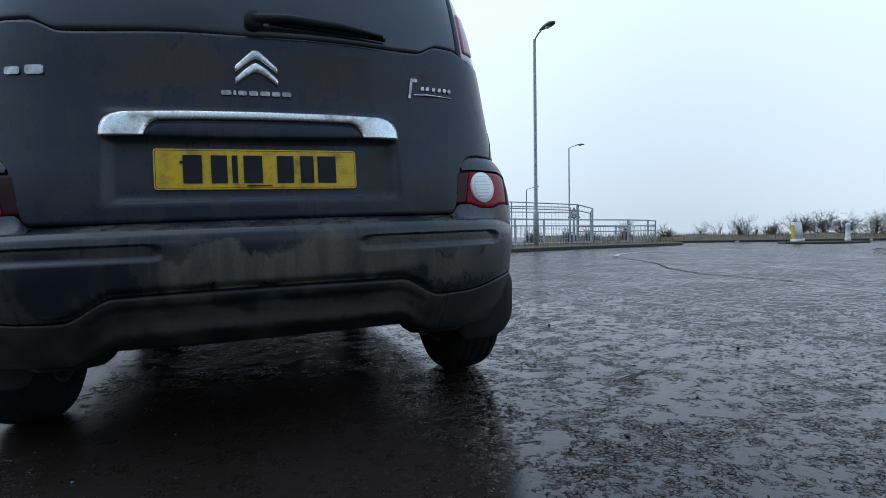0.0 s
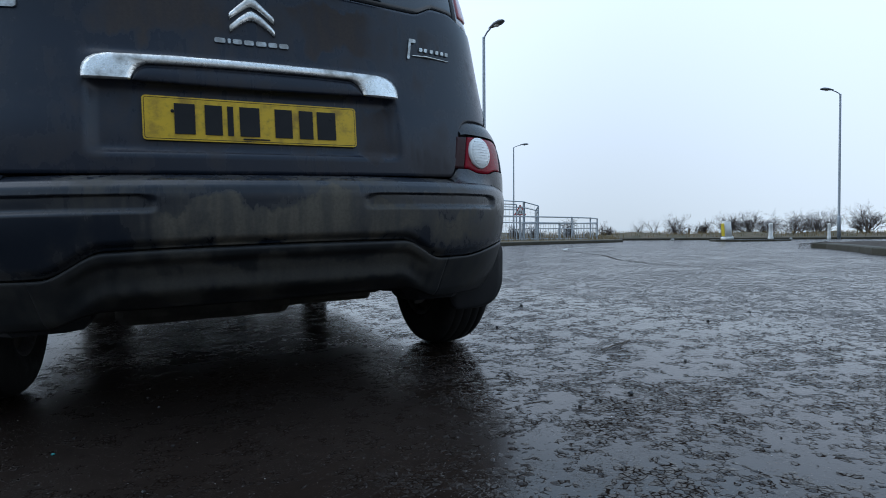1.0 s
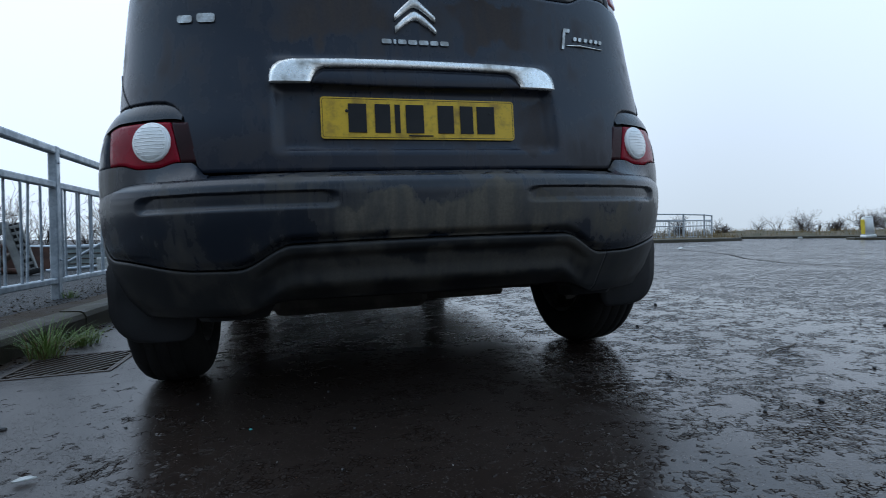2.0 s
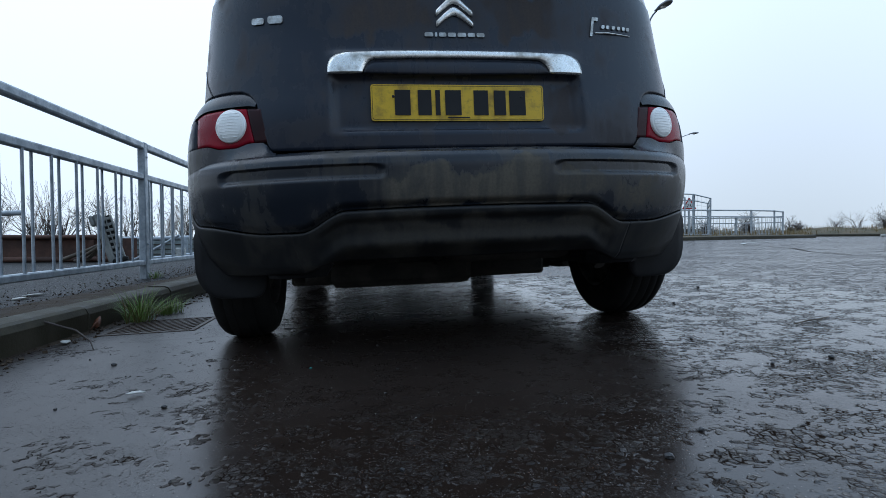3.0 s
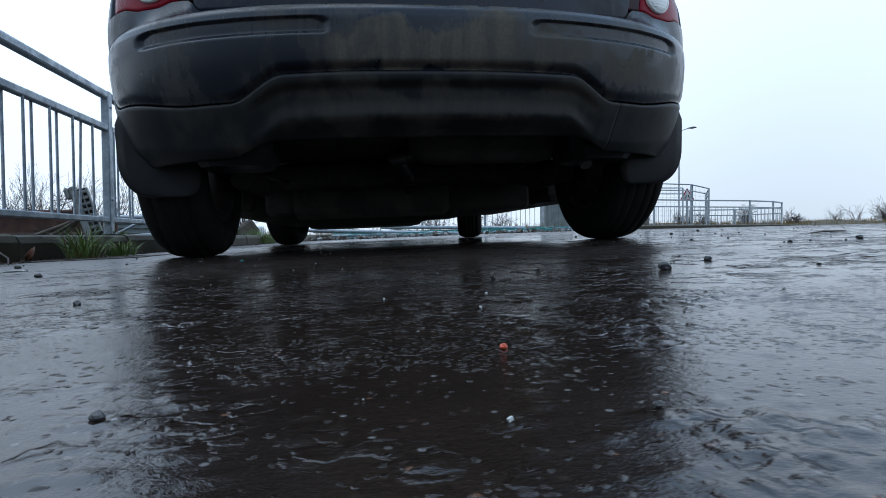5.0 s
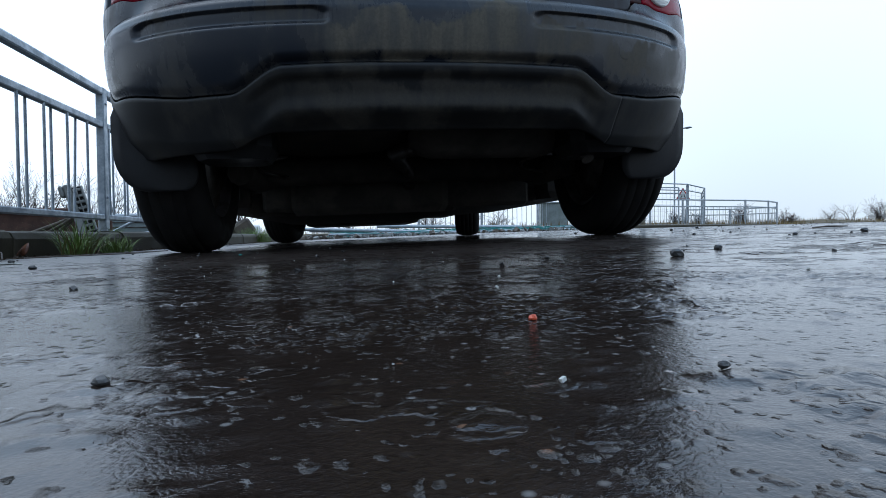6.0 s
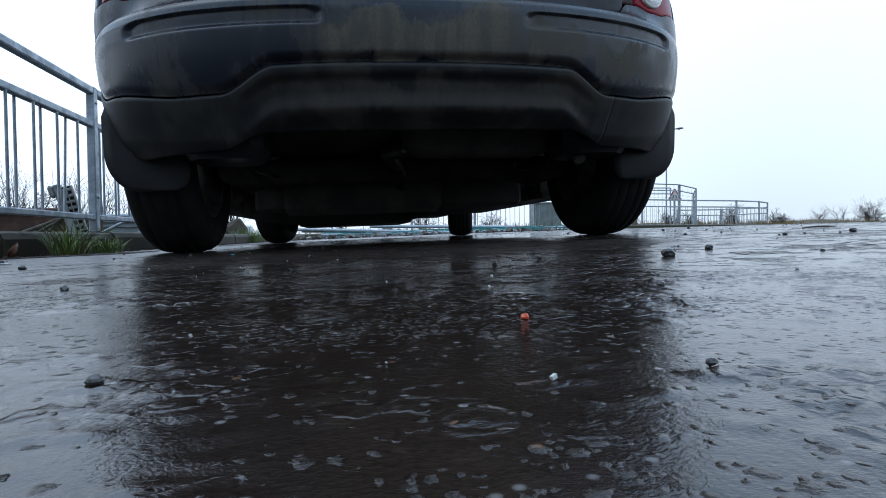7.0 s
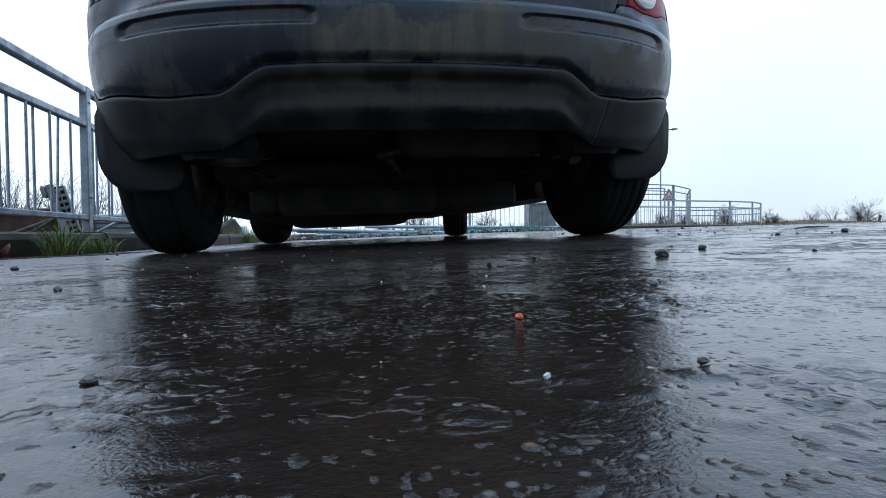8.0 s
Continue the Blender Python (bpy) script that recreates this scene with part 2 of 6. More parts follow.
    bare, relief_mm, joint = op("MULTIPLY", bare, loose), op("MULTIPLY", relief_mm, loose), op("MULTIPLY", joint, loose)
    # colour: brown mortar, darker lumps, pale and rusty grains of stone
    c = mixed(n, l, span(n, l, patch, 0.35, 0.65), mortar_a, mortar_b)
    c = mixed(n, l, span(n, l, lump, 0.4, 0.7, 0.0, 0.5), c, tuple(v * 0.55 for v in mortar_a))
    c = mixed(n, l, span(n, l, grain, 0.40, 0.70, 0.0, 0.7), c, tuple(v * 0.3 for v in mortar_a))
    df, luckf, tintf, _ = cells(250, at)
    dot = op("MULTIPLY", span(n, l, luckf, 0.90, 0.97), span(n, l, df, 0.15, 0.42, 1.0, 0.0))
    speck = mixed(n, l, span(n, l, tintf, 0.55, 0.9), (0.20, 0.19, 0.18), (0.17, 0.085, 0.05))
    c = mixed(n, l, op("MULTIPLY", dot, 0.75), c, speck)
    l.new(c, bs.inputs["Base Color"])
    # the film is smooth; stone standing through it is matt and shines less
    film = op("ADD", 0.10, op("MULTIPLY", span(n, l, patch, 0.3, 0.7), 0.05))
    across = n.new("ShaderNodeSeparateXYZ")
    l.new(at, across.inputs[0])
    film = op("ADD", op("ADD", film, op("MULTIPLY", away, 0.09)), span(n, l, across.outputs[0], -0.9, -0.4, 0.24, 0.0))
    # rougher and less shiny in the zone under and behind the car
    l.new(op("ADD", film, op("ADD", op("MULTIPLY", bare, 0.10), op("ADD", op("MULTIPLY", dulled, 0.18), op("MULTIPLY", op("POWER", dulled, 3.0), 0.20)))), bs.inputs["Roughness"])
    shine = op("SUBTRACT", 0.5, op("ADD", op("MULTIPLY", bare, 0.14), op("MULTIPLY", joint, 0.36)))
    l.new(op("MULTIPLY", shine, op("SUBTRACT", 1.0, op("MULTIPLY", dulled, 0.66))), bs.inputs["Specular IOR Level"])
    bs.inputs["IOR"].default_value = 1.45
    h = relief_mm
    # sand of the mortar breaking the film, in drifts
    drift = span(n, l, op("ADD", op("MULTIPLY", field(at, 7.0, 5, 0.66), 0.8), op("MULTIPLY", bare, 0.12)), 0.36, 0.50)
    d2, luck2, tall2, _ = cells(175, warp.outputs[1])
    d3, luck3, tall3, _ = cells(340, warp.outputs[1])
    ragged = op("MULTIPLY", op("SUBTRACT", grain, 0.5), 0.6)
    for dist, luck, tall, size, swell in ((d2, luck2, tall2, 1.5, -0.45), (d3, luck3, tall3, 0.8, 0.9)):
        up = span(n, l, op("ADD", luck, op("MULTIPLY", drift, op("SUBTRACT", 0.55, op("MULTIPLY", dulled, 0.25)))), 0.90, 0.98)
        dome = op("MULTIPLY", up, span(n, l, op("ADD", dist, ragged), 0.0, 0.45, 1.0, 0.0))
        h = op("ADD", h, op("MULTIPLY", dome, op("MULTIPLY", op("ADD", 0.35, tall), op("MULTIPLY", op("ADD", 1.0, op("MULTIPLY", built, swell)), size))))
    h = op("ADD", h, op("MULTIPLY", sand, op("ADD", 0.16, op("MULTIPLY", bare, 0.5))))
    h = op("ADD", h, op("MULTIPLY", grain, op("ADD", op("ADD", 0.05, op("MULTIPLY", built, 0.12)), op("MULTIPLY", bare, 0.22))))
    bumped(n, l, bs, h, 1.0, 0.001)
    return m


FILM = 0.47
M_ROAD = wet_road("wet_asphalt", (0.0210, 0.0137, 0.0103), (0.0280, 0.0188, 0.0143))
M_PAVE = wet_asphalt("wet_pavement", (0.022, 0.0215, 0.021), (0.038, 0.037, 0.036), 0.60, (2.2, 1.8, 0.6), (0.25, 0.5), 0.90, 0.18)
M_KERB = plain("weathered_concrete_kerb", (0.042, 0.036, 0.023), (0.078, 0.068, 0.048), (0.5, 0.8), scales=(7, 90), bump=0.5, spec=0.2)
M_SOIL = plain("dark_wet_grit", (0.034, 0.023, 0.015), (0.060, 0.043, 0.029), (0.6, 0.9), scales=(9, 120), bump=1.0, spec=0.12)
M_PAINT = dirty_paint("dark_blue_grey_paint", (0.013, 0.0175, 0.028), (0.088, 0.072, 0.062), 0.26, 0.8, ((0.94, 1.095, -0.36, -0.06, 0.95), (0.93, 1.09, 0.06, 0.36, 0.95), (0.64, 0.80, 0.26, 0.40, 0.8), (0.60, 0.70, -0.52, -0.30, 0.45)))
M_BUMPER = dirty_paint("dark_bumper_paint", (0.0115, 0.0150, 0.0220), (0.138, 0.121, 0.095), 0.25, 0.9, ((0.41, 0.500, 0.15, 0.76, 0.5), (0.405, 0.550, -0.24, 0.20, 1.0), (0.42, 0.545, 0.18, 0.40, 0.9), (0.40, 0.515, 0.42, 0.62, 0.9), (0.505, 0.54, 0.26, 0.68, 0.6), (0.24, 0.36, -0.80, 0.80, 0.2)), 0.40)
M_VALANCE = dirty_paint("black_moulded_plastic", (0.0145, 0.0150, 0.0158), (0.090, 0.081, 0.067), 0.48, 0.8, ((0.30, 0.40, -0.34, 0.46, 0.7),), 0.28)
M_PLASTIC = plain("black_plastic", (0.012, 0.012, 0.013), (0.022, 0.022, 0.023), (0.4, 0.65), scales=(8, 120), bump=0.1, spec=0.25)
M_UNDER = plain("underbody_black", (0.058, 0.053, 0.048), (0.110, 0.098, 0.084), (0.6, 0.9), scales=(9, 80), bump=0.3, spec=0.15)
M_RUBBER = plain("tyre_rubber", (0.010, 0.010, 0.010), (0.020, 0.019, 0.018), (0.55, 0.85), scales=(14, 140), bump=0.25, spec=0.15)
M_IRON = plain("wet_cast_iron", (0.040, 0.029, 0.022), (0.060, 0.041, 0.030), (0.40, 0.6), metal=0.0, scales=(20, 120), bump=0.3, spec=0.22)
# near-black colour stands in for the shade down in the gully
M_PIT = plain("pit_dark", (0.004, 0.0035, 0.003), (0.007, 0.006, 0.005), (0.8, 0.95), scales=(20, 120), bump=0.3, spec=0.03)
M_RIM = plain("grey_alloy", (0.25, 0.25, 0.26), (0.12, 0.11, 0.10), (0.35, 0.6), metal=0.8, scales=(12, 120), bump=0.1)
M_CHROME = plain("pitted_chrome", (0.84, 0.82, 0.77), (0.38, 0.36, 0.32), (0.18, 0.42), metal=0.85, scales=(22, 160), bump=0.2, spread=(0.45, 0.72))
M_BADGE = plain("dull_badge_chrome", (0.50, 0.50, 0.48), (0.26, 0.25, 0.23), (0.25, 0.45), metal=0.85, scales=(40, 200), bump=0.2)
M_STEELDARK = plain("dull_steel", (0.16, 0.15, 0.14), (0.08, 0.06, 0.045), (0.45, 0.7), metal=0.7, scales=(10, 90))
M_YELLOW = plain("yellow_plate", (0.70, 0.43, 0.014), (0.34, 0.20, 0.018), (0.3, 0.5), scales=(16, 60), bump=0.05, spread=(0.46, 0.74))
M_INK = plain("black_ink", (0.014, 0.014, 0.016), (0.022, 0.022, 0.022), (0.4, 0.55), bump=0.0, spec=0.2)
M_RED = plain("red_lens", (0.31, 0.006, 0.020), (0.22, 0.005, 0.016), (0.2, 0.32), scales=(10, 200), bump=0.05, coat=0.0, spec=0.15)
M_SMOKE = plain("smoked_lens", (0.040, 0.010, 0.012), (0.022, 0.009, 0.010), (0.25, 0.4), scales=(10, 200), bump=0.05, coat=0.0, spec=0.18)
M_LENS = plain("ribbed_clear_lens", (0.84, 0.84, 0.80), (0.92, 0.92, 0.88), (0.12, 0.25), scales=(18, 120), bump=0.1, coat=0.6)
M_PALELENS = plain("pale_clear_lens", (0.34, 0.37, 0.40), (0.48, 0.50, 0.52), (0.1, 0.2), scales=(18, 120), bump=0.05, coat=0.4)
M_PALERED = plain("faded_red_lens", (0.46, 0.12, 0.12), (0.38, 0.08, 0.08), (0.15, 0.25), scales=(18, 120), bump=0.05, coat=0.4)
M_DARKGLASS = plain("tinted_glass", (0.012, 0.016, 0.020), (0.022, 0.027, 0.032), (0.10, 0.24), scales=(4, 90), bump=0.0, coat=0.35, spec=0.5)
M_GALV = plain("galvanised_steel", (0.44, 0.48, 0.51), (0.30, 0.335, 0.36), (0.38, 0.6), metal=0.35, scales=(16, 70), bump=0.15)
M_RUST = plain("rusted_steel", (0.115, 0.052, 0.034), (0.065, 0.036, 0.027), (0.7, 0.95), scales=(5, 50), bump=0.6)
M_WHITE = plain("white_plastic", (0.78, 0.78, 0.75), (0.60, 0.60, 0.56), (0.4, 0.6), scales=(4, 60))
M_AMBER = plain("yellow_panel", (0.75, 0.58, 0.03), (0.62, 0.45, 0.03), (0.4, 0.6))
M_SIGNRED = plain("sign_red", (0.50, 0.02, 0.02), (0.40, 0.03, 0.02), (0.35, 0.5))
M_BRANCH = plain("bare_branch", (0.035, 0.025, 0.021), (0.062, 0.046, 0.038), (0.7, 0.9), scales=(3, 40), bump=0.0)
M_DRYGRASS = plain("dry_grass", (0.23, 0.15, 0.060), (0.14, 0.105, 0.042), (0.7, 0.9), scales=(1.5, 9), bump=0.0)
M_VERGE = plain("grass_verge_soil", (0.115, 0.078, 0.036), (0.070, 0.058, 0.026), (0.8, 0.95), scales=(2, 30), bump=0.8)
M_GRASS = plain("green_grass", (0.10, 0.19, 0.028), (0.17, 0.23, 0.063), (0.5, 0.7), scales=(12, 60), bump=0.0)
M_STONE = plain("wet_grey_stone", (0.026, 0.025, 0.025), (0.055, 0.052, 0.05), (0.35, 0.55), scales=(40, 200), bump=0.3)
M_CONC = plain("grey_concrete", (0.24, 0.24, 0.22), (0.15, 0.15, 0.14), (0.6, 0.85), scales=(8, 60), bump=0.4)
M_TIMBER = plain("weathered_timber", (0.10, 0.075, 0.052), (0.055, 0.042, 0.032), (0.6, 0.85), scales=(8, 70), bump=0.4)
M_TEAL = plain("teal_netting", (0.04, 0.30, 0.28), (0.03, 0.20, 0.19), (0.5, 0.7), bump=0.1)
M_CABINET = plain("grey_green_steel_cabinet", (0.24, 0.28, 0.27), (0.17, 0.20, 0.19), (0.4, 0.6), scales=(5, 60))
M_LEAF = plain("dead_leaf", (0.16, 0.055, 0.025), (0.09, 0.035, 0.02), (0.5, 0.7), scales=(30, 120))
M_PAPER = plain("pale_litter", (0.55, 0.55, 0.52), (0.36, 0.36, 0.33), (0.5, 0.8), scales=(30, 120))
M_ORANGE = plain("orange_red_plastic_chip", (0.62, 0.09, 0.03), (0.45, 0.05, 0.02), (0.25, 0.4))
M_HEAD = plain("lamp_head_grey", (0.20, 0.21, 0.22), (0.14, 0.15, 0.16), (0.4, 0.6))


# ---- mesh tools ----
class Geo:
    """Vertices and faces of one part."""

    def __init__(self):
        self.v, self.f, self.smooth = [], [], []

    def add(self, verts, faces, smooth=False, m=None):
        k = len(self.v)
        self.v += [tuple(m @ Vector(p)) if m else tuple(p) for p in verts]
        self.f += [tuple(k + i for i in f) for f in faces]
        self.smooth += [smooth] * len(faces)
        return self

    def box(self, x0, x1, y0, y1, z0, z1, c=0.0, m=None):
        """A box with its upright and level edges cut by c."""
        if c <= 0:
            p = [(x, y, z) for z in (z0, z1) for x, y in ((x0, y0), (x1, y0), (x1, y1), (x0, y1))]
            return self.add(p, [(3, 2, 1, 0), (4, 5, 6, 7), (0, 1, 5, 4), (1, 2, 6, 5), (2, 3, 7, 6), (3, 0, 4, 7)], m=m)
        def ring(z, d):
            a, b, e, f = x0 + d, x1 - d, y0 + d, y1 - d
            return [(a + c, e, z), (b - c, e, z), (b, e + c, z), (b, f - c, z), (b - c, f, z), (a + c, f, z), (a, f - c, z), (a, e + c, z)]
        p = ring(z0, c * 0.6) + ring(z0 + c, 0) + ring(z1 - c, 0) + ring(z1, c * 0.6)
        faces = [tuple(range(7, -1, -1)), tuple(range(24, 32))]
        for r in range(3):
            faces += [(r * 8 + i, r * 8 + (i + 1) % 8, r * 8 + 8 + (i + 1) % 8, r * 8 + 8 + i) for i in range(8)]
        return self.add(p, faces, m=m)

    def tube(self, pts, radius, sides=8, cap=True):
        """A round bar along points; radius may be one for each point."""
        pts = [Vector(p) for p in pts]
        rad = radius if isinstance(radius, (list, tuple)) else [radius] * len(pts)
        verts, faces = [], []
        side = None
        for i, p in enumerate(pts):
            d = (pts[min(i + 1, len(pts) - 1)] - pts[max(i - 1, 0)]).normalized()
            if side is None:
                side = d.orthogonal().normalized()
            side = (side - d * side.dot(d)).normalized()
            up = d.cross(side)
            verts += [p + rad[i] * (math.cos(a) * side + math.sin(a) * up) for a in (2 * math.pi * k / sides for k in range(sides))]
        for i in range(len(pts) - 1):
            faces += [(i * sides + k, i * sides + (k + 1) % sides, (i + 1) * sides + (k + 1) % sides, (i + 1) * sides + k) for k in range(sides)]
        self.add(verts, faces, sides > 4)
        if cap:
            self.add(verts[:sides][::-1], [tuple(range(sides))])
            self.add(verts[-sides:], [tuple(range(sides))])
        return self

    def lathe(self, profile, axis="x", steps=40, m=None):
        """A closed ring of (radius, along) points turned round an axis."""
        n = len(profile)
        verts, faces = [], []
        for i in range(steps):
            a = 2 * math.pi * i / steps
            for r, h in profile:
                c, s = r * math.cos(a), r * math.sin(a)
                verts.append((h, c, s) if axis == "x" else (c, s, h) if axis == "z" else (c, h, s))
        for i in range(steps):
            j = (i + 1) % steps
            faces += [(i * n + k, i * n + k + 1, j * n + k + 1, j * n + k) for k in range(n - 1)]
        return self.add(verts, faces, True, m)

    def plate(self, outline, depth, m=None):
        """A flat outline in x, z given thickness along y."""
        n = len(outline)
        p = [(x, 0, z) for x, z in outline] + [(x, depth, z) for x, z in outline]
        return self.add(p, [tuple(range(n)), tuple(range(2 * n - 1, n - 1, -1))] + [(i, n + i, n + (i + 1) % n, (i + 1) % n) for i in range(n)], m=m)

    def mesh(self, name, material):
        me = bpy.data.meshes.new(name)
        me.from_pydata(self.v, [], self.f)
        me.polygons.foreach_set("use_smooth", self.smooth)
        me.materials.append(material)
        bm = bmesh.new()
        bm.from_mesh(me)
        bmesh.ops.recalc_face_normals(bm, faces=bm.faces)
        bm.to_mesh(me)
        bm.free()
        return me


def part(name, geo, material, parent, label="", m=None):
    ob = new(name, geo.mesh(name, material))
    ob.parent = parent
    if m:
        ob.matrix_basis = m
    return tagged(ob, label)


def thing(name, label, category, m=None, group="", kind=""):
    ob = new(name)
    ob.empty_display_size = 0.1
    if m:
        ob.matrix_basis = m
    return tagged(ob, label, category, group, kind)


def solid(name, geo, material, label, category="", m=None, group="", kind=""):
    ob = new(name, geo.mesh(name, material))
    if m:
        ob.matrix_basis = m
    return tagged(ob, label, category, group, kind)


# ---- ground ----
FALL = 0.033
DRAIN = (-1.170, 0.375, 0.172, 0.185)

# plate painted with the gully's darkness, under the slats

def ground_z(x, y):
    """Road level: it falls to the gutter and flattens towards the crown."""
    s = np.maximum(x - 0.733, -2.4)
    z = np.where(s < 0, FALL * s, 0.17 * (1 - np.exp(-FALL * np.maximum(s, 0) / 0.17)))
    return z + 0.004 * np.clip(y, -3.0, 0)


def gz(x, y):
    return float(ground_z(np.array(x, float), np.array(y, float)))


def lattice(x, y, seed):
    """Smooth random heights on a unit lattice."""
    r = np.random.RandomState(seed).rand(257, 257)
    xi, yi = np.floor(x).astype(int), np.floor(y).astype(int)
    u, v = x - xi, y - yi
    u, v = u * u * (3 - 2 * u), v * v * (3 - 2 * v)
    a, b, c, d = r[xi % 256, yi % 256], r[xi % 256 + 1, yi % 256], r[xi % 256, yi % 256 + 1], r[xi % 256 + 1, yi % 256 + 1]
    return a * (1 - u) * (1 - v) + b * u * (1 - v) + c * (1 - u) * v + d * u * v


def rise(v, a, b_):
    t = np.clip((v - a) / (b_ - a), 0, 1)
    return t * t * (3 - 2 * t)


def relief(x, y):
    """Slow swells of the laid surface."""
    return 0.0004 * lattice(x / 0.11, y / 0.10, 6) + 0.0014 * lattice(x / 0.5, y / 0.4, 8)


def spaced(stops, far, grow=1.12):
    """Stops along one axis: even steps between the given (place, step) marks, widening beyond them."""
    out = []
    for (a, step), (b_, _) in zip(stops, stops[1:]):
        out += list(np.linspace(a, b_, round((b_ - a) / step), endpoint=False))
    hi, lo, step = stops[-1][0], stops[0][0], stops[0][1]
    after, before, d, e = [hi], [], step, hi
    while e < far:
        d *= grow
        e += d
        after.append(e)
    d, e = step, lo
    while e > -far:
        d *= grow
        e -= d
        before.append(e)
    return np.array(before[::-1] + out + after)


def sheet(xs, ys, height):
    X, Y = np.meshgrid(xs, ys)
    v = np.stack([X, Y, height(X, Y)], -1).reshape(-1, 3)
    nx, ny = len(xs), len(ys)
    i = (np.arange(ny - 1)[:, None] * nx + np.arange(nx - 1)).ravel()
    f = np.stack([i, i + 1, i + nx + 1, i + nx], -1)
    return v, f


def big_mesh(name, v, f, material):
    me = bpy.data.meshes.new(name)
    me.vertices.add(len(v))
    me.vertices.foreach_set("co", np.asarray(v, np.float32).ravel())
    me.loops.add(f.size)
    me.loops.foreach_set("vertex_index", f.astype(np.int32).ravel())
    me.polygons.add(len(f))
    me.polygons.foreach_set("loop_start", np.arange(0, f.size, f.shape[1], dtype=np.int32))
    me.polygons.foreach_set("use_smooth", np.ones(len(f), bool))
    me.update()
    me.validate()
    me.materials.append(material)
    return me


def hashed(ix, iy, k):
    """A fixed random number for each cell."""
    v = np.sin(ix * 127.1 + iy * 311.7 + k * 74.7) * 43758.5453
    return v - np.floor(v)


def wetness(x, y):
    """How far the stones lie above the film: drowned along the gutter, patchy behind the car, higher at the crown."""
    broad = lattice(x / 0.42 + 40, y / 0.34 + 40, 12)
    small = 0.48 * lattice(x / 0.085 + 40, y / 0.07 + 40, 13) + 0.52 * lattice(x / 0.034 + 70, y / 0.03 + 70, 17)
    edge = x + 0.45 * (lattice(x / 0.30 + 20, y / 0.42 + 20, 14) - 0.5)
    return 0.60 * (0.16 * broad + 0.84 * small - 0.555) - 0.16 * (1 - rise(edge, -0.95, -0.38)) + 0.03 * rise(edge, 0.45, 0.9)


def chippings(x, y, cell):
    """Height above the film of stones rolled into the surface, and how much of each place is stone."""
    wx = x + 0.30 * cell * (lattice(x / (0.45 * cell) + 9, y / (0.45 * cell) + 9, 15) - 0.5)
    wy = y + 0.30 * cell * (lattice(x / (0.45 * cell) + 99, y / (0.45 * cell) + 9, 16) - 0.5)
    gx, gy = np.floor(wx / cell), np.floor(wy / cell)
    near, second, best = np.full(x.shape, 9.0), np.full(x.shape, 9.0), np.zeros(x.shape)
    for ox in (-1, 0, 1):
        for oy in (-1, 0, 1):
            ix, iy = gx + ox, gy + oy
            cx, cy = (ix + 0.15 + 0.7 * hashed(ix, iy, 1)) * cell, (iy + 0.15 + 0.7 * hashed(ix, iy, 2)) * cell
            dx, dy = wx - cx, wy - cy
            d = np.hypot(dx, dy) / cell
            top = 0.0090 * wetness(cx, cy) + 0.0026 * (hashed(ix, iy, 3) - 0.52) + dx * 0.24 * (hashed(ix, iy, 4) - 0.5) + dy * 0.24 * (hashed(ix, iy, 5) - 0.5)
            closer = d < near
            second = np.where(closer, near, np.minimum(second, d))
            best, near = np.where(closer, top, best), np.where(closer, d, near)
    gap = np.clip((second - near) / 0.34, 0, 1)
    return best - 0.0024 * (1 - gap) ** 2


def dulled_ground(x, y):
    """Ground under the car and close behind it, set rougher and less shiny."""
    wander = 0.35 * (lattice(x / 0.33 + 60, y / 0.30 + 60, 18) - 0.5)
    return rise(x + 0.5 * wander, -0.66, -0.42) * (1 - rise(x + 0.5 * wander, 0.30, 0.56)) * rise(y + wander, -1.60, -0.75) * (1 - 0.75 * rise(y, -0.3, 0.5)) * (1 - rise(y, 2.9, 3.4))


def known(x, y):
    """One where the mesh is close enough to carry the wet patches, fading to nothing beyond."""
    return (1 - rise(np.abs(x - 0.35), 1.45, 1.95)) * (1 - rise(np.abs(y + 0.45), 1.75, 2.5))


def built(x, y):
    """One where the mesh is fine enough for single stones."""
    return (1 - rise(np.abs(x + 0.20), 0.45, 0.70)) * (1 - rise(y, -1.62, -1.42)) * rise(y, -2.2, -1.95)


def road_top(x, y):
    """Film level with the stones that stand through it, rounded where the water climbs them."""
    h = chippings(x, y, 0.0098)
    soft = 0.0003
    lifted = 0.5 * (h + np.sqrt(h * h + soft * soft)) - 0.5 * soft
    return lifted / (1 + lifted / 0.0020)


xs = spaced([(-1.6, 0.012), (-0.92, 0.0028), (0.52, 0.0090), (2.3, 0.014)], 700)
ys = spaced([(-2.3, 0.012), (-1.92, 0.0024), (-1.40, 0.0080), (0.6, 0.012), (2.0, 0.02)], 700)
gv, gf = sheet(xs, ys, ground_z)
gx_, gy_ = gv[:, 0], gv[:, 1]
close_by, mapped = built(gx_, gy_), known(gx_, gy_)
on, mid_ = close_by > 0, mapped > 0
lift, crest = np.zeros(len(gv)), np.full(len(gv), FILM)
lift[on], crest[mid_] = road_top(gx_[on], gy_[on]), FILM + wetness(gx_[mid_], gy_[mid_])
dullness = dulled_ground(gx_, gy_)
crest -= 0.01 * dullness
gv[:, 2] += lift * close_by + relief(gx_, gy_) * mapped - 0.001
# the gully under the gutter grate
gv[(np.abs(gx_ - DRAIN[0]) < DRAIN[2] - 0.004) & (np.abs(gy_ - DRAIN[1]) < DRAIN[3] - 0.004), 2] -= 0.05
road_me = big_mesh("road", gv, gf, M_ROAD)
for name_, values in (("crest", crest), ("built", close_by), ("known", mapped), ("dulled", dullness)):
    road_me.attributes.new(name_, "FLOAT", "POINT").data.foreach_set("value", values.astype(np.float32))
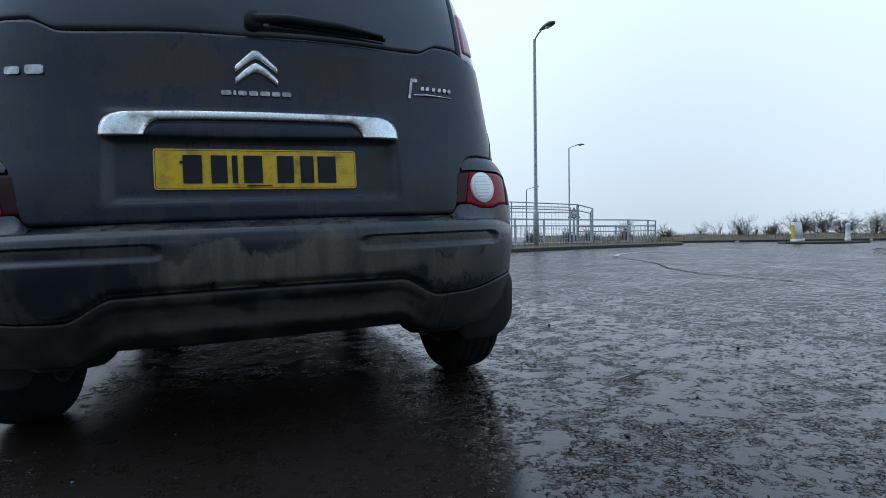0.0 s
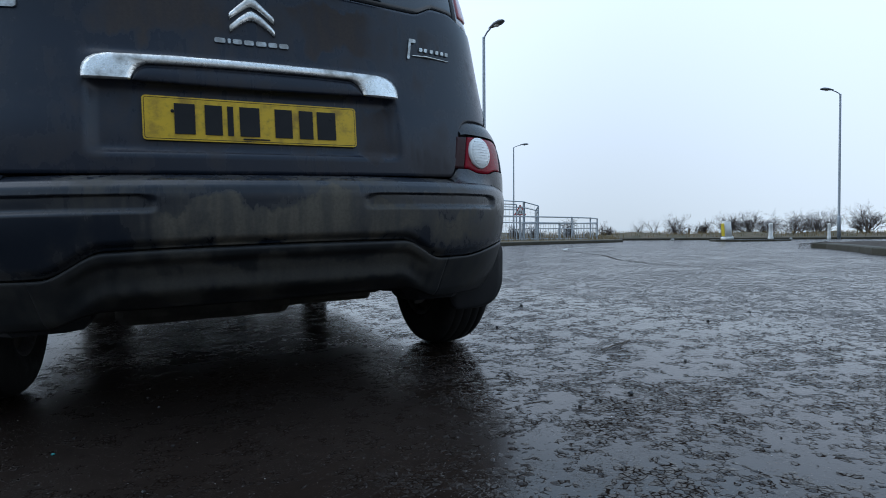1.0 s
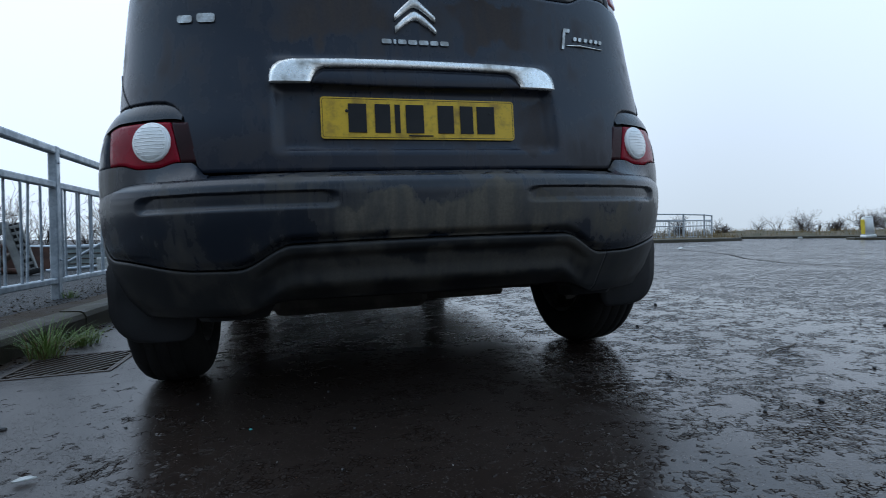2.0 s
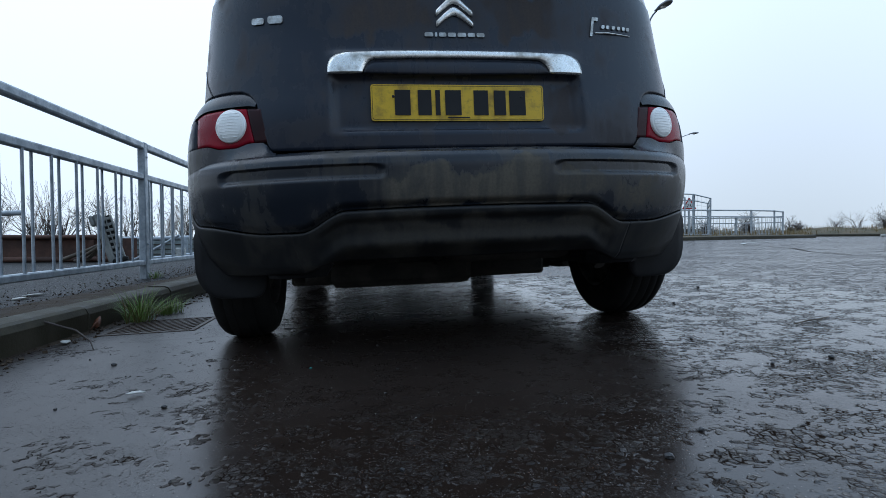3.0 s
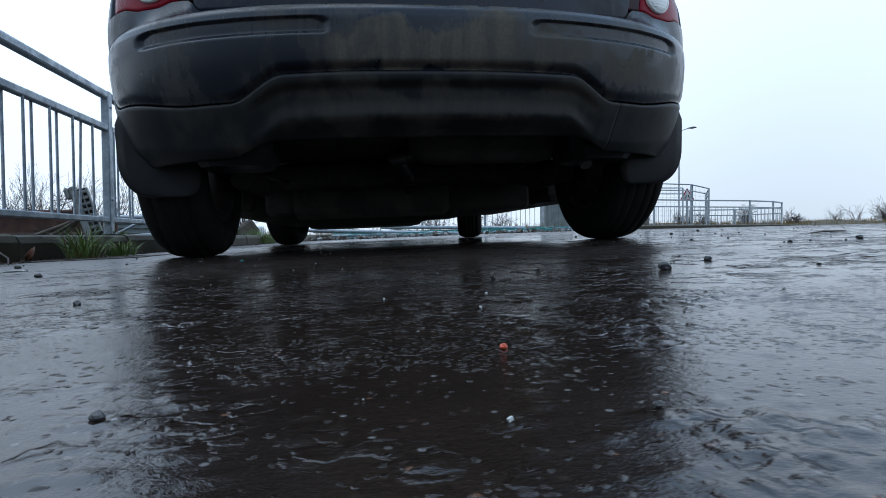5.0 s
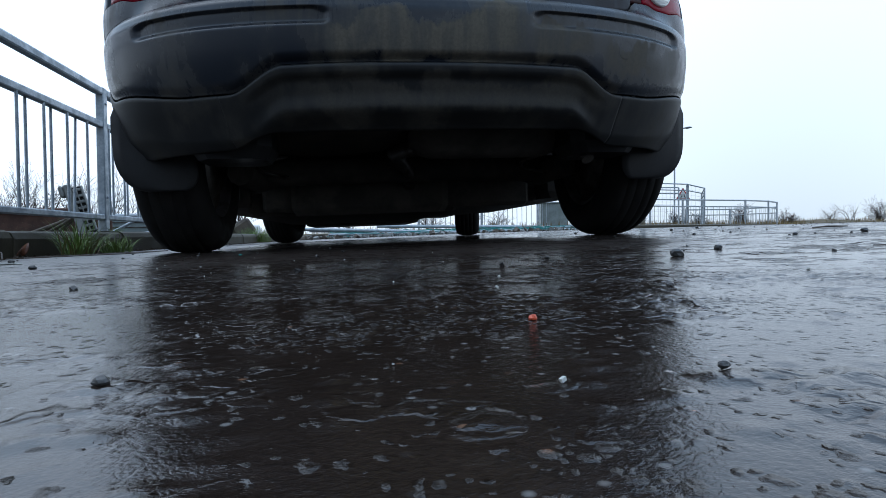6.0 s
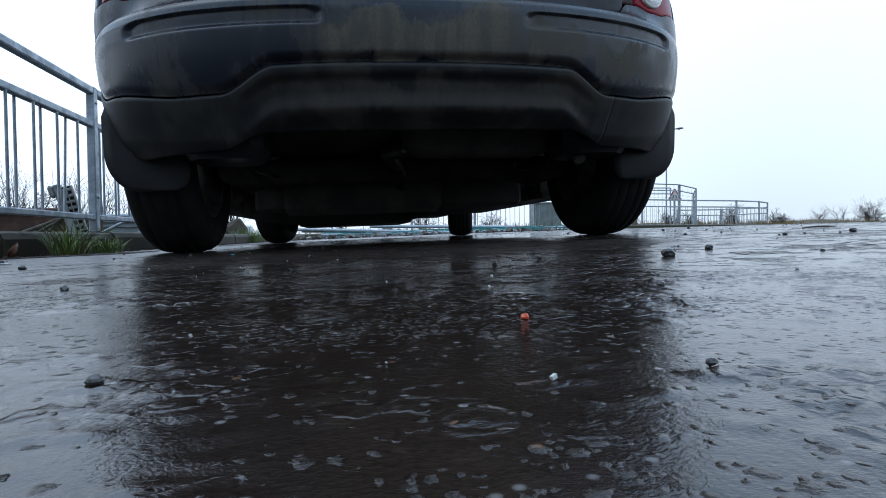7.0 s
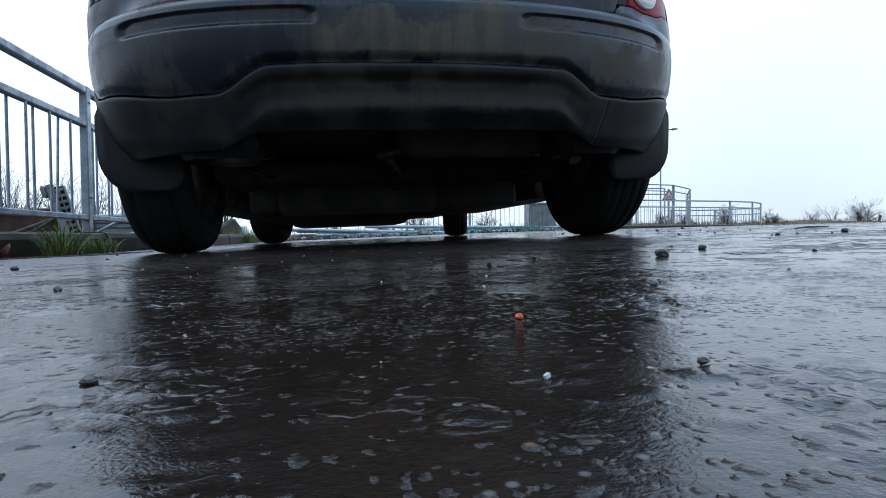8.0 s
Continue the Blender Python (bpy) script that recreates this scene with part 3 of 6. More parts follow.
road = new("road", road_me)
tagged(road, "dark worn asphalt road shining with rain water", "road", kind="structure")


# ---- pavement with kerb beside the car ----
PAVE_Z = 0.022


def kerb_x(y):
    return -1.46 + 0.033 * y if y > 0 else max(-1.46 + 0.06 * y - 0.02 * y * y, -1.68)


pv = Geo()
rows = [-9 + 0.5 * i for i in range(60)]
for a, b in zip(rows, rows[1:]):
    xa, xb = kerb_x(a) - 0.115, kerb_x(b) - 0.115
    stops = [0, 0.25, 0.6, 1.2, 2.5, 5, 10, 25, 70]
    for s, e in zip(stops, stops[1:]):
        pv.add([(xa - e, a, PAVE_Z), (xa - s, a, PAVE_Z), (xb - s, b, PAVE_Z), (xb - e, b, PAVE_Z)], [(0, 1, 2, 3)])
pavement = solid("pavement", pv, M_PAVE, "grey gritty wet pavement behind the kerb", "pavement", kind="structure")

kerb = thing("kerb", "weathered grey concrete kerb along the gutter", "kerb", kind="structure")
y = -6.0
while y < 12:
    y1 = y + 0.905
    a, b = Vector((kerb_x(y), y, 0)), Vector((kerb_x(y1), y1, 0))
    yaw = math.degrees(math.atan2(-(b.x - a.x), b.y - a.y))
    g = Geo()
    length = (b - a).length
    prof = [(0.0, -0.16), (0.0, 0.055), (-0.012, 0.078), (-0.030, 0.086), (-0.125, 0.088), (-0.125, -0.16)]
    n = len(prof)
    top = PAVE_Z + 0.012
    prof = [(px, top + pz - 0.088) for px, pz in prof]
    v = [(px, 0.004, pz) for px, pz in prof] + [(px, length - 0.004, pz) for px, pz in prof]
    g.add(v, [tuple(range(n)), tuple(range(2 * n - 1, n - 1, -1))] + [(i, n + i, n + (i + 1) % n, (i + 1) % n) for i in range(n)])
    part("kerb_stone", g, M_KERB, kerb, m=pose(a.x + random.uniform(-0.004, 0.004), a.y, random.uniform(-0.004, 0.003), 0, 0, yaw))
    y = y1


strip = Geo()
rnd = random.Random(3)
soil_rows = []
for k in range(90):
    yv = -3.0 + 0.1 * k
    xk = kerb_x(yv) - 0.118
    soil_rows.append([(xk - (0.22 + 0.05 * math.sin(2.1 * yv) + 0.05 * rnd.random()) * i / 5, yv, PAVE_Z + 0.007 * math.cos(math.pi * i / 10) + (0.003 * rnd.random() if 0 < i < 5 else 0) - (0.003 if i == 5 else 0)) for i in range(6)])
for a, b in zip(soil_rows, soil_rows[1:]):
    for i in range(5):
        strip.add([a[i], a[i + 1], b[i + 1], b[i]], [(0, 1, 2, 3)], True)
solid("soil_strip", strip, M_SOIL, "dark brown soil and grit along the back of the kerb", "soil", kind="stuff")


# ---- the parked car ----
class Shell:
    """Plan curves of the car's rear, one for each height."""

    def __init__(self, zs, rear, half, n, depth):
        self.zs, self.rear, self.half, self.n, self.depth = zs, rear, half, n, depth
        self.rear_slope, self.half_slope = np.gradient(rear, zs), np.gradient(half, zs)

    def curve(self, z, values, slopes):
        """A smooth curve through the given heights."""
        z = min(max(z, self.zs[0]), self.zs[-1])
        i = min(max(int(np.searchsorted(self.zs, z)) - 1, 0), len(self.zs) - 2)
        d = self.zs[i + 1] - self.zs[i]
        t = (z - self.zs[i]) / d
        return float((1 + 2 * t) * (1 - t) ** 2 * values[i] + t * (1 - t) ** 2 * d * slopes[i] + t * t * (3 - 2 * t) * values[i + 1] + t * t * (t - 1) * d * slopes[i + 1])

    def r(self, z):
        return self.curve(z, self.rear, self.rear_slope)

    def w(self, z):
        return self.curve(z, self.half, self.half_slope)

    def at(self, x, z, out=0.0):
        """The place on the shell at x across and z up; x past the half width runs forward along the side."""
        w, r = self.w(z), self.r(z)
        q, sign = abs(x) / w, math.copysign(1, x)
        if q >= 1:
            return Vector((sign * (w + out), r + self.depth + abs(x) - w, z))
        y = r + self.depth * (1 - (1 - q**self.n) ** (1 / self.n))
        nx = sign * self.depth * q ** (self.n - 1) * max(1 - q**self.n, 1e-4) ** (1 / self.n - 1) / w
        nv = Vector((nx, -1, 0)).normalized()
        return Vector((x, y, z)) + nv * out


BUMP = Shell([0.22, 0.27, 0.31, 0.345, 0.376, 0.42, 0.47, 0.52, 0.552, 0.570, 0.585, 0.595, 0.601],
             [-0.580, -0.597, -0.615, -0.632, -0.645, -0.658, -0.668, -0.672, -0.670, -0.662, -0.640, -0.598, -0.560],
             [0.826, 0.836, 0.843, 0.848, 0.852, 0.857, 0.860, 0.862, 0.861, 0.858, 0.853, 0.846, 0.840], 2.62, 0.55)
BODY = Shell([0.56, 0.70, 0.80, 0.95, 1.10, 1.25, 1.40, 1.52, 1.60],
             [-0.556, -0.548, -0.524, -0.490, -0.466, -0.430, -0.375, -0.300, -0.190],
             [0.792, 0.790, 0.788, 0.780, 0.766, 0.744, 0.708, 0.662, 0.606], 4.0, 0.42)
LAMP = Shell([0.56, 0.62, 0.66, 0.70, 0.735, 0.755, 0.772, 0.785],
             [-0.555, -0.554, -0.553, -0.551, -0.547, -0.543, -0.536, -0.526],
             [0.850, 0.848, 0.844, 0.836, 0.824, 0.810, 0.790, 0.762], 3.7, 0.45)


def skin(shell, xs, lo, hi, rows, out=None, lip=0.022, shift=None):
    """A panel on a shell: columns at xs, each from lo(x) to hi(x), its rim rolled inwards by lip."""
    g = Geo()
    cols = len(xs)
    grid = []
    for x in xs:
        a, b = lo(x), hi(x)
        col = []
        for k in range(rows + 1):
            z = a + (b - a) * k / rows
            col.append(shell.at(shift(x, b - z) if shift else x, z, out(x, z) if out else 0.0))
        grid.append(col)
    nor = []
    for i in range(cols):
        nor.append([])
        for k in range(rows + 1):
            du = grid[min(i + 1, cols - 1)][k] - grid[max(i - 1, 0)][k]
            dv = grid[i][min(k + 1, rows)] - grid[i][max(k - 1, 0)]
            nv = du.cross(dv)
            nor[-1].append(nv.normalized() if nv.length > 1e-9 else Vector((0, -1, 0)))
    n = rows + 1
    verts = [p for col in grid for p in col]
    faces = [(i * n + k, (i + 1) * n + k, (i + 1) * n + k + 1, i * n + k + 1) for i in range(cols - 1) for k in range(rows)]
    rim = [(i, 0) for i in range(cols)] + [(cols - 1, k) for k in range(1, n)] + [(i, n - 1) for i in range(cols - 2, -1, -1)] + [(0, k) for k in range(n - 2, 0, -1)]
    base, m = len(verts), len(rim)
    mid = sum(((grid[i][k]) for i, k in rim), Vector()) / m
    for depth, pull in ((0.004, -0.003), (lip, -0.004)):
        for i, k in rim:
            p = grid[i][k]
            flat = (p - mid) - nor[i][k] * (p - mid).dot(nor[i][k])
            verts.append(p - nor[i][k] * depth - (flat.normalized() * pull if flat.length > 1e-6 else Vector()))
    for j in range(m):
        a, b = rim[j], rim[(j + 1) % m]
        faces.append((a[0] * n + a[1], base + j, base + (j + 1) % m, b[0] * n + b[1]))
        faces.append((base + j, base + m + j, base + m + (j + 1) % m, base + (j + 1) % m))
    return g.add(verts, faces, True)


def loft(xs, ends, rows):
    """A strip swept between two edges: ends(x) gives its lower point, a guide point and its upper point."""
    g = Geo()
    v = []
    for x in xs:
        p0, c, p1 = ends(x)
        for k in range(rows + 1):
            u = k / rows
            v.append(p0 * (1 - u) ** 2 + c * 2 * u * (1 - u) + p1 * u * u)
    n = rows + 1
    return g.add(v, [(i * n + k, (i + 1) * n + k, (i + 1) * n + k + 1, i * n + k + 1) for i in range(len(xs) - 1) for k in range(rows)], True)


def ease(v, a, b):
    t = min(max((v - a) / (b - a), 0.0), 1.0)
    return t * t * (3 - 2 * t)


def steps(a, b, n):
    return [a + (b - a) * i / n for i in range(n + 1)]


def round_the_corner(w, extra, n=60):
    """Stops across the whole rear, closer together where it turns, and on along both sides."""
    right = [w * 0.86 * i / n for i in range(1, n + 1)] + [w * (1 - 0.14 * (1 - i / 24) ** 2.4) for i in range(1, 25)] + ([w + extra * i / 6 for i in range(1, 7)] if extra else [])
    return [-x for x in right[::-1]] + [0.0] + right


car_tilt = Matrix.Translation((0, 0, -FALL * 0.733)) @ pose(0, 0, 0, 0, -math.degrees(math.atan(FALL)), 0)
car = thing("parked_car", "dirty dark blue-grey compact people carrier parked by the kerb", "car", car_tilt)


def wave(x):
    """The line between bumper and valance: low at the corners, raised across the middle."""
    a = abs(x)
    return 0.370 + 0.052 * (1 - ease(a, 0.345, 0.475)) + 0.032 * ease(a, 0.56, 0.80) + 0.17 * ease(a, 0.775, 0.92) ** 1.4 + 0.012 * (1 - (x / 0.5) ** 2 if a < 0.5 else 0) * 0.6


def slot(x, z):
    """The long trough at each end of the bumper: a sharp upper edge, a rounded inner end, a sloping sill below."""
    a = abs(x)
    dx, dz = abs(a - 0.468), abs(z - 0.525)
    r = 0.018
    qx, qz = max(dx - 0.234 + r, 0.0), max(dz - 0.0225 + r, 0.0)
    d = r - math.hypot(qx, qz)
    soft = 0.017 - 0.0135 * ease(z, 0.518, 0.530) * (1 - ease(dx, 0.19, 0.225))
    return ease(d, 0.0, soft)


def bump_out(x, z):
    o = -0.010 * slot(x, z)
    # the lower edge tucks under
    o -= (0.014 - 0.010 * ease(abs(x), 0.44, 0.54)) * (1 - ease(z, wave(x) + 0.002, wave(x) + 0.028)) ** 2
    return o


full = round_the_corner(0.853, 0.22, 110)
bumper = part("bumper", skin(BUMP, full, wave, lambda x: 0.600 - 0.006 * ease(abs(x), 0.5, 0.7), 104, bump_out), M_BUMPER, car, "dark bumper smeared with dried mud")


def valance_low(x):
    a = abs(x)
    return 0.284 - 0.036 * ease(a, 0.38, 0.52) + 0.135 * ease(a, 0.715, 0.88) ** 1.2


def val_out(x, z):
    d = wave(x) - z
    a = abs(x)
    o = 0.004 - (0.010 - 0.005 * ease(a, 0.44, 0.54)) * (1 - ease(d, 0.0, 0.010)) - 0.003 * ease(a, 0.44, 0.54)
    o -= 0.014 * ease(d, 0.022, 0.040) * (1 - ease(d, 0.06, 0.11)) * (1 - ease(a, 0.38, 0.46))
    o -= 0.035 * ease(d, 0.095, 0.150) * (1 - 0.6 * ease(a, 0.5, 0.7))
    return o


def slant(x, d):
    """The joint between the valance's pieces leans inwards as it goes down."""
    return x - math.copysign(0.20 * d * math.exp(-(((abs(x) - 0.50) / 0.14) ** 2)), x)


mid_xs = sorted([x for x in full if abs(x) <= 0.495] + [-0.4988, 0.4988])
part("valance", skin(BUMP, mid_xs, valance_low, lambda x: wave(x) - 0.004, 26, val_out, 0.05, slant), M_VALANCE, car, "black plastic valance below the bumper")
for sign in (-1, 1):
    end_xs = sorted(sign * x for x in [0.4994] + [x for x in full if x >= 0.503])
    part("valance_corner", skin(BUMP, end_xs, valance_low, lambda x: wave(x) - 0.004, 26, val_out, 0.05, slant), M_VALANCE, car)


# towing cover
def disc(radius, thick, bevel=0.0015, steps_=28):
    return Geo().lathe([(0.0, 0), (radius - bevel * 2.2, 0), (radius - bevel, 0), (radius, bevel), (radius, thick), (0.0, thick)], "y", steps_)


def on_shell(shell, x, z, out=0.0):
    """A frame lying on the shell: x along it, y into it, z up it."""
    side = (shell.at(x + 0.005, z) - shell.at(x - 0.005, z)).normalized()
    rise_ = (shell.at(x, z + 0.005) - shell.at(x, z - 0.005)).normalized()
    into = rise_.cross(side).normalized()
    p, up = shell.at(x, z) - into * out, side.cross(into)
    return Matrix(((side.x, into.x, up.x, p.x), (side.y, into.y, up.y, p.y), (side.z, into.z, up.z, p.z), (0, 0, 0, 1)))


tow = part("towing_cover", disc(0.0215, 0.012, 0.0006, 36), M_BUMPER, car, "round towing-eye cover", m=on_shell(BUMP, 0.496, 0.472, -0.0004))
part("cover_gap", Geo().lathe([(0.0214, 0.0010), (0.0222, -0.0004), (0.0228, 0.0010), (0.0222, 0.004)], "y", 36), M_PLASTIC, tow)

# tailgate
TG_W = 0.772


def seam(x):
    """The lower edge of the rear glass, dipping beside the corner lamps."""
    a = abs(x)
    return 1.118 - 0.014 * ease(a, 0.15, 0.46) + 0.030 * ease(a, 0.47, 0.55) - 0.032 * ease(a, 0.60, 0.70)


def tg_out(x, z):
    a = abs(x)
    panel = (1 - ease(a, 0.355, 0.385)) * ease(z, 0.646, 0.668) * (1 - ease(z, 0.815, 0.835))
    shelf = (1 - ease(a, 0.345, 0.40)) * ease(z, 0.80, 0.83) * (1 - ease(z, 0.885, 0.905))
    return -0.020 * panel + 0.010 * shelf


tg_xs = [x for x in round_the_corner(TG_W, 0.0, 70) if abs(x) < 0.7715]


tg_xs = sorted(set(tg_xs + [s * (0.548 + 0.004 * i) for i in range(26) for s in (-1, 1)]))


def tailgate_low(x):
    """The tailgate's lower edge: level, then up beside the lamp and over its shoulder."""
    a = abs(x)
    return float(np.interp(a, [0.0, 0.548, 0.556, 0.572, 0.588, 0.597, 0.610, 0.630, 0.66, 0.80], [0.604, 0.604, 0.612, 0.678, 0.742, 0.760, 0.774, 0.783, 0.786, 0.784]))


tailgate = part("tailgate", skin(BODY, tg_xs, tailgate_low, seam, 60, tg_out), M_PAINT, car, "dusty dark tailgate with hand-wiped smears")

# glass above and its wiper
part("rear_window", skin(BODY, [x * 0.92 for x in tg_xs if abs(x) < 0.70], lambda x: seam(x) + 0.006, lambda x: 1.50, 20, lambda x, z: -0.002), M_DARKGLASS, car, "dark tinted rear window")
wiper = Geo()
wiper.tube([BODY.at(0.0, 1.163, 0.028), BODY.at(0.10, 1.168, 0.034), BODY.at(0.24, 1.158, 0.032), BODY.at(0.365, 1.140, 0.024)], [0.015, 0.013, 0.011, 0.006], 8)
wiper.lathe([(0.0, -0.012), (0.022, -0.012), (0.026, 0.0), (0.026, 0.03)], "y", 20, Matrix.Translation(BODY.at(0.0, 1.163, 0.022)))
wiper_arm = part("wiper", wiper, M_PLASTIC, car, "black rear wiper")
part("wiper_blade", Geo().tube([BODY.at(0.04, 1.158, 0.014), BODY.at(0.2, 1.152, 0.016), BODY.at(0.375, 1.134, 0.014)], [0.007, 0.011, 0.006], 6), M_RUBBER, wiper_arm)

# body behind the lamps and round the wheels
for sign in (-1, 1):
    part("rear_quarter", skin(BODY, [sign * 0.7725 + sign * 0.05 * i for i in range(10)][::sign], lambda x: 0.765, lambda x: 1.10, 14), M_PAINT, car)
    lamp_xs = sorted(sign * x for x in steps(0.532, 0.786, 26) + [0.790] + [0.85 * (1 - 0.068 * (1 - i / 14) ** 2.0) for i in range(1, 15)] + [0.86, 0.89, 0.94, 1.0])
    # shoulder over the lamp, rolling up to meet the tailgate
    cap_lo = lambda x: 0.738 - 0.006 * (1 - ease(abs(x), 0.57, 0.62)) - 0.030 * ease(abs(x), 0.74, 0.84)
    def cap(x):
        a = abs(x)
        p0 = LAMP.at(x, cap_lo(x), 0.003)
        xt = sign * (a - 0.080 * ease(a, 0.64, 0.86))
        zt = tailgate_low(xt) + 0.010 if a < 0.66 else 0.797
        p1 = BODY.at(xt, max(zt, cap_lo(x) + 0.004), -0.018)
        return p0, p0 + Vector((0, 0, 0.42 * (p1.z - p0.z))) + (p1 - p0) * 0.28, p1
    part("lamp_shoulder", loft([x for x in lamp_xs if abs(x) > 0.588], cap, 10), M_BUMPER, car)
    lamp = new("tail_light")
    lamp.parent = car
    tagged(lamp, "red tail light with a round clear lens")
    part("lamp_housing", skin(LAMP, [x for x in lamp_xs if 0.545 <= abs(x) <= 0.80], lambda x: 0.615, lambda x: cap_lo(x) + 0.02, 8, lambda x, z: -0.010, 0.002), M_PLASTIC, lamp, "black lamp housing")
    part("red_lens", skin(LAMP, [x for x in lamp_xs if 0.597 <= abs(x) <= 0.782], lambda x: 0.633 - 0.012 * (1 - ease(abs(abs(x) - 0.675), 0.02, 0.07)), lambda x: cap_lo(x) - 0.007, 14, lambda x, z: 0.0, 0.022, lambda x, d: x + math.copysign(0.20 * (0.100 - d) * (0.782 - abs(x)) / 0.18, x)), M_RED, lamp, "red lens")
    part("smoked_lens", skin(LAMP, [sign * x for x in (steps(0.563, 0.596, 8))][::sign], lambda x: 0.632, lambda x: cap_lo(x) - 0.005, 14, lambda x, z: -0.001, 0.022, lambda x, d: x - math.copysign(0.22 * d * (0.596 - abs(x)) / 0.033, x) + math.copysign(0.016 * (0.596 - abs(x)) / 0.033 + 0.20 * (0.100 - d) * (abs(x) - 0.563) / 0.033, x)), M_SMOKE, lamp, "smoked dark lens")
    part("shut_line", Geo().tube([BODY.at(sign * 0.728, 0.786, 0.0005), BODY.at(sign * 0.742, 0.812, 0.0005), BODY.at(sign * 0.756, 0.845, 0.0005), BODY.at(sign * 0.764, 0.885, 0.0005)], 0.0022, 6), M_PLASTIC, car)
    part("lamp_surround", skin(LAMP, [x for x in lamp_xs if abs(x) > 0.788], lambda x: 0.628, lambda x: cap_lo(x) - 0.001, 10, lambda x, z: 0.002), M_PAINT, car)
    dome = Geo()
    ring = [(0.0, -0.012), (0.012, -0.0118), (0.024, -0.0108), (0.036, -0.0085), (0.044, -0.005), (0.048, 0.0), (0.048, 0.012)]
    dome.lathe(ring, "y", 36)
    lens = part("round_lens", dome, M_LENS, lamp, "round ribbed clear lens", m=on_shell(LAMP, sign * 0.664, 0.682, 0.001))
    ribs = Geo()
    for k in range(-4, 5):
        cz = k * 0.0085
        half = 0.92 * math.sqrt(0.044**2 - cz**2)
        ribs.tube([(h * half, -0.0122 + 0.0062 * ((h * half) ** 2 + cz**2) / 0.044**2, cz) for h in (-1, -0.75, -0.5, -0.2, 0.2, 0.5, 0.75, 1)], 0.0010, 6)
    part("lens_ribs", ribs, M_LENS, lens)
    part("lens_rim", Geo().lathe([(0.044, -0.0052), (0.0475, -0.0045), (0.0495, 0.0), (0.0485, 0.006)], "y", 36), M_LENS, lens)
    # body between lamp and bumper
    def sill(x):
        turn = ease(abs(x), 0.70, 0.82)
        p0 = BUMP.at(x, 0.583 - 0.022 * turn, 0.001)
        p1 = LAMP.at(x, 0.598 + 0.0305 * ease(abs(x), 0.540, 0.572) - 0.012 * (1 - ease(abs(abs(x) - 0.675), 0.02, 0.07)), 0.003)
        mid = (p0 + p1) / 2
        return p0, Vector((mid.x, mid.y, (p0.z + 0.014) * (1 - turn) + mid.z * turn)) - Vector((0, 0.006 * turn, 0)), p1
    part("corner_panel", loft([x for x in lamp_xs if abs(x) > 0.53], sill, 10), M_BUMPER, car)
    # narrow lamp beside the glass
    up = new("upper_tail_light")
    up.parent = car
    tagged(up, "tall narrow lamp beside the rear window")
    up_low = lambda x: 1.120 - 0.024 * ease(abs(x), 0.66, 0.75)
    part("lamp_frame", skin(BODY, [sign * (0.632 + 0.006 * i) for i in range(4)][::sign], up_low, lambda x: 1.46, 14, lambda x, z: 0.0), M_PLASTIC, up, "black lamp frame")
    part("clear_cover", skin(BODY, [sign * (0.652 + 0.0057 * i) for i in range(20)][::sign], up_low, lambda x: 1.46, 16, lambda x, z: -0.003), M_PALELENS, up, "pale clear outer lens")
    part("red_strip", skin(BODY, [sign * (0.664 + 0.0055 * i) for i in range(9)][::sign], lambda x: 1.146, lambda x: 1.290, 12, lambda x, z: 0.003), M_PALERED, up, "faded red inner strip")

# shadowed gap filler behind the panels
core = Geo()
for z0, z1 in ((0.40, 0.60), (0.60, 0.80), (0.80, 1.12)):
    sh = BUMP if z1 <= 0.60 else BODY
    stops = [x for x in round_the_corner(sh.w(z0) - 0.02, 0.0, 20)]
    v = [sh.at(x, z, -0.035) for z in (z0, z1) for x in stops]
    n = len(stops)
    core.add(v, [(i, i + 1, n + i + 1, n + i) for i in range(n - 1)], True)
part("inner_shell", core, M_UNDER, car)

# trim strip with the handle, plate, badge bars
trim = Geo()
outer = [(-0.384, 0.826), (-0.383, 0.846), (-0.379, 0.861), (-0.371, 0.873), (-0.358, 0.882), (-0.335, 0.889), (-0.2, 0.894), (0, 0.896), (0.2, 0.894), (0.335, 0.889), (0.358, 0.882), (0.371, 0.873), (0.379, 0.861), (0.383, 0.846), (0.384, 0.826)]
inner = [(-0.284, 0.828), (-0.281, 0.838), (-0.276, 0.848), (-0.270, 0.857), (-0.262, 0.864), (-0.250, 0.869), (-0.15, 0.872), (0, 0.873), (0.15, 0.872), (0.250, 0.869), (0.262, 0.864), (0.270, 0.857), (0.276, 0.848), (0.281, 0.838), (0.284, 0.828)]


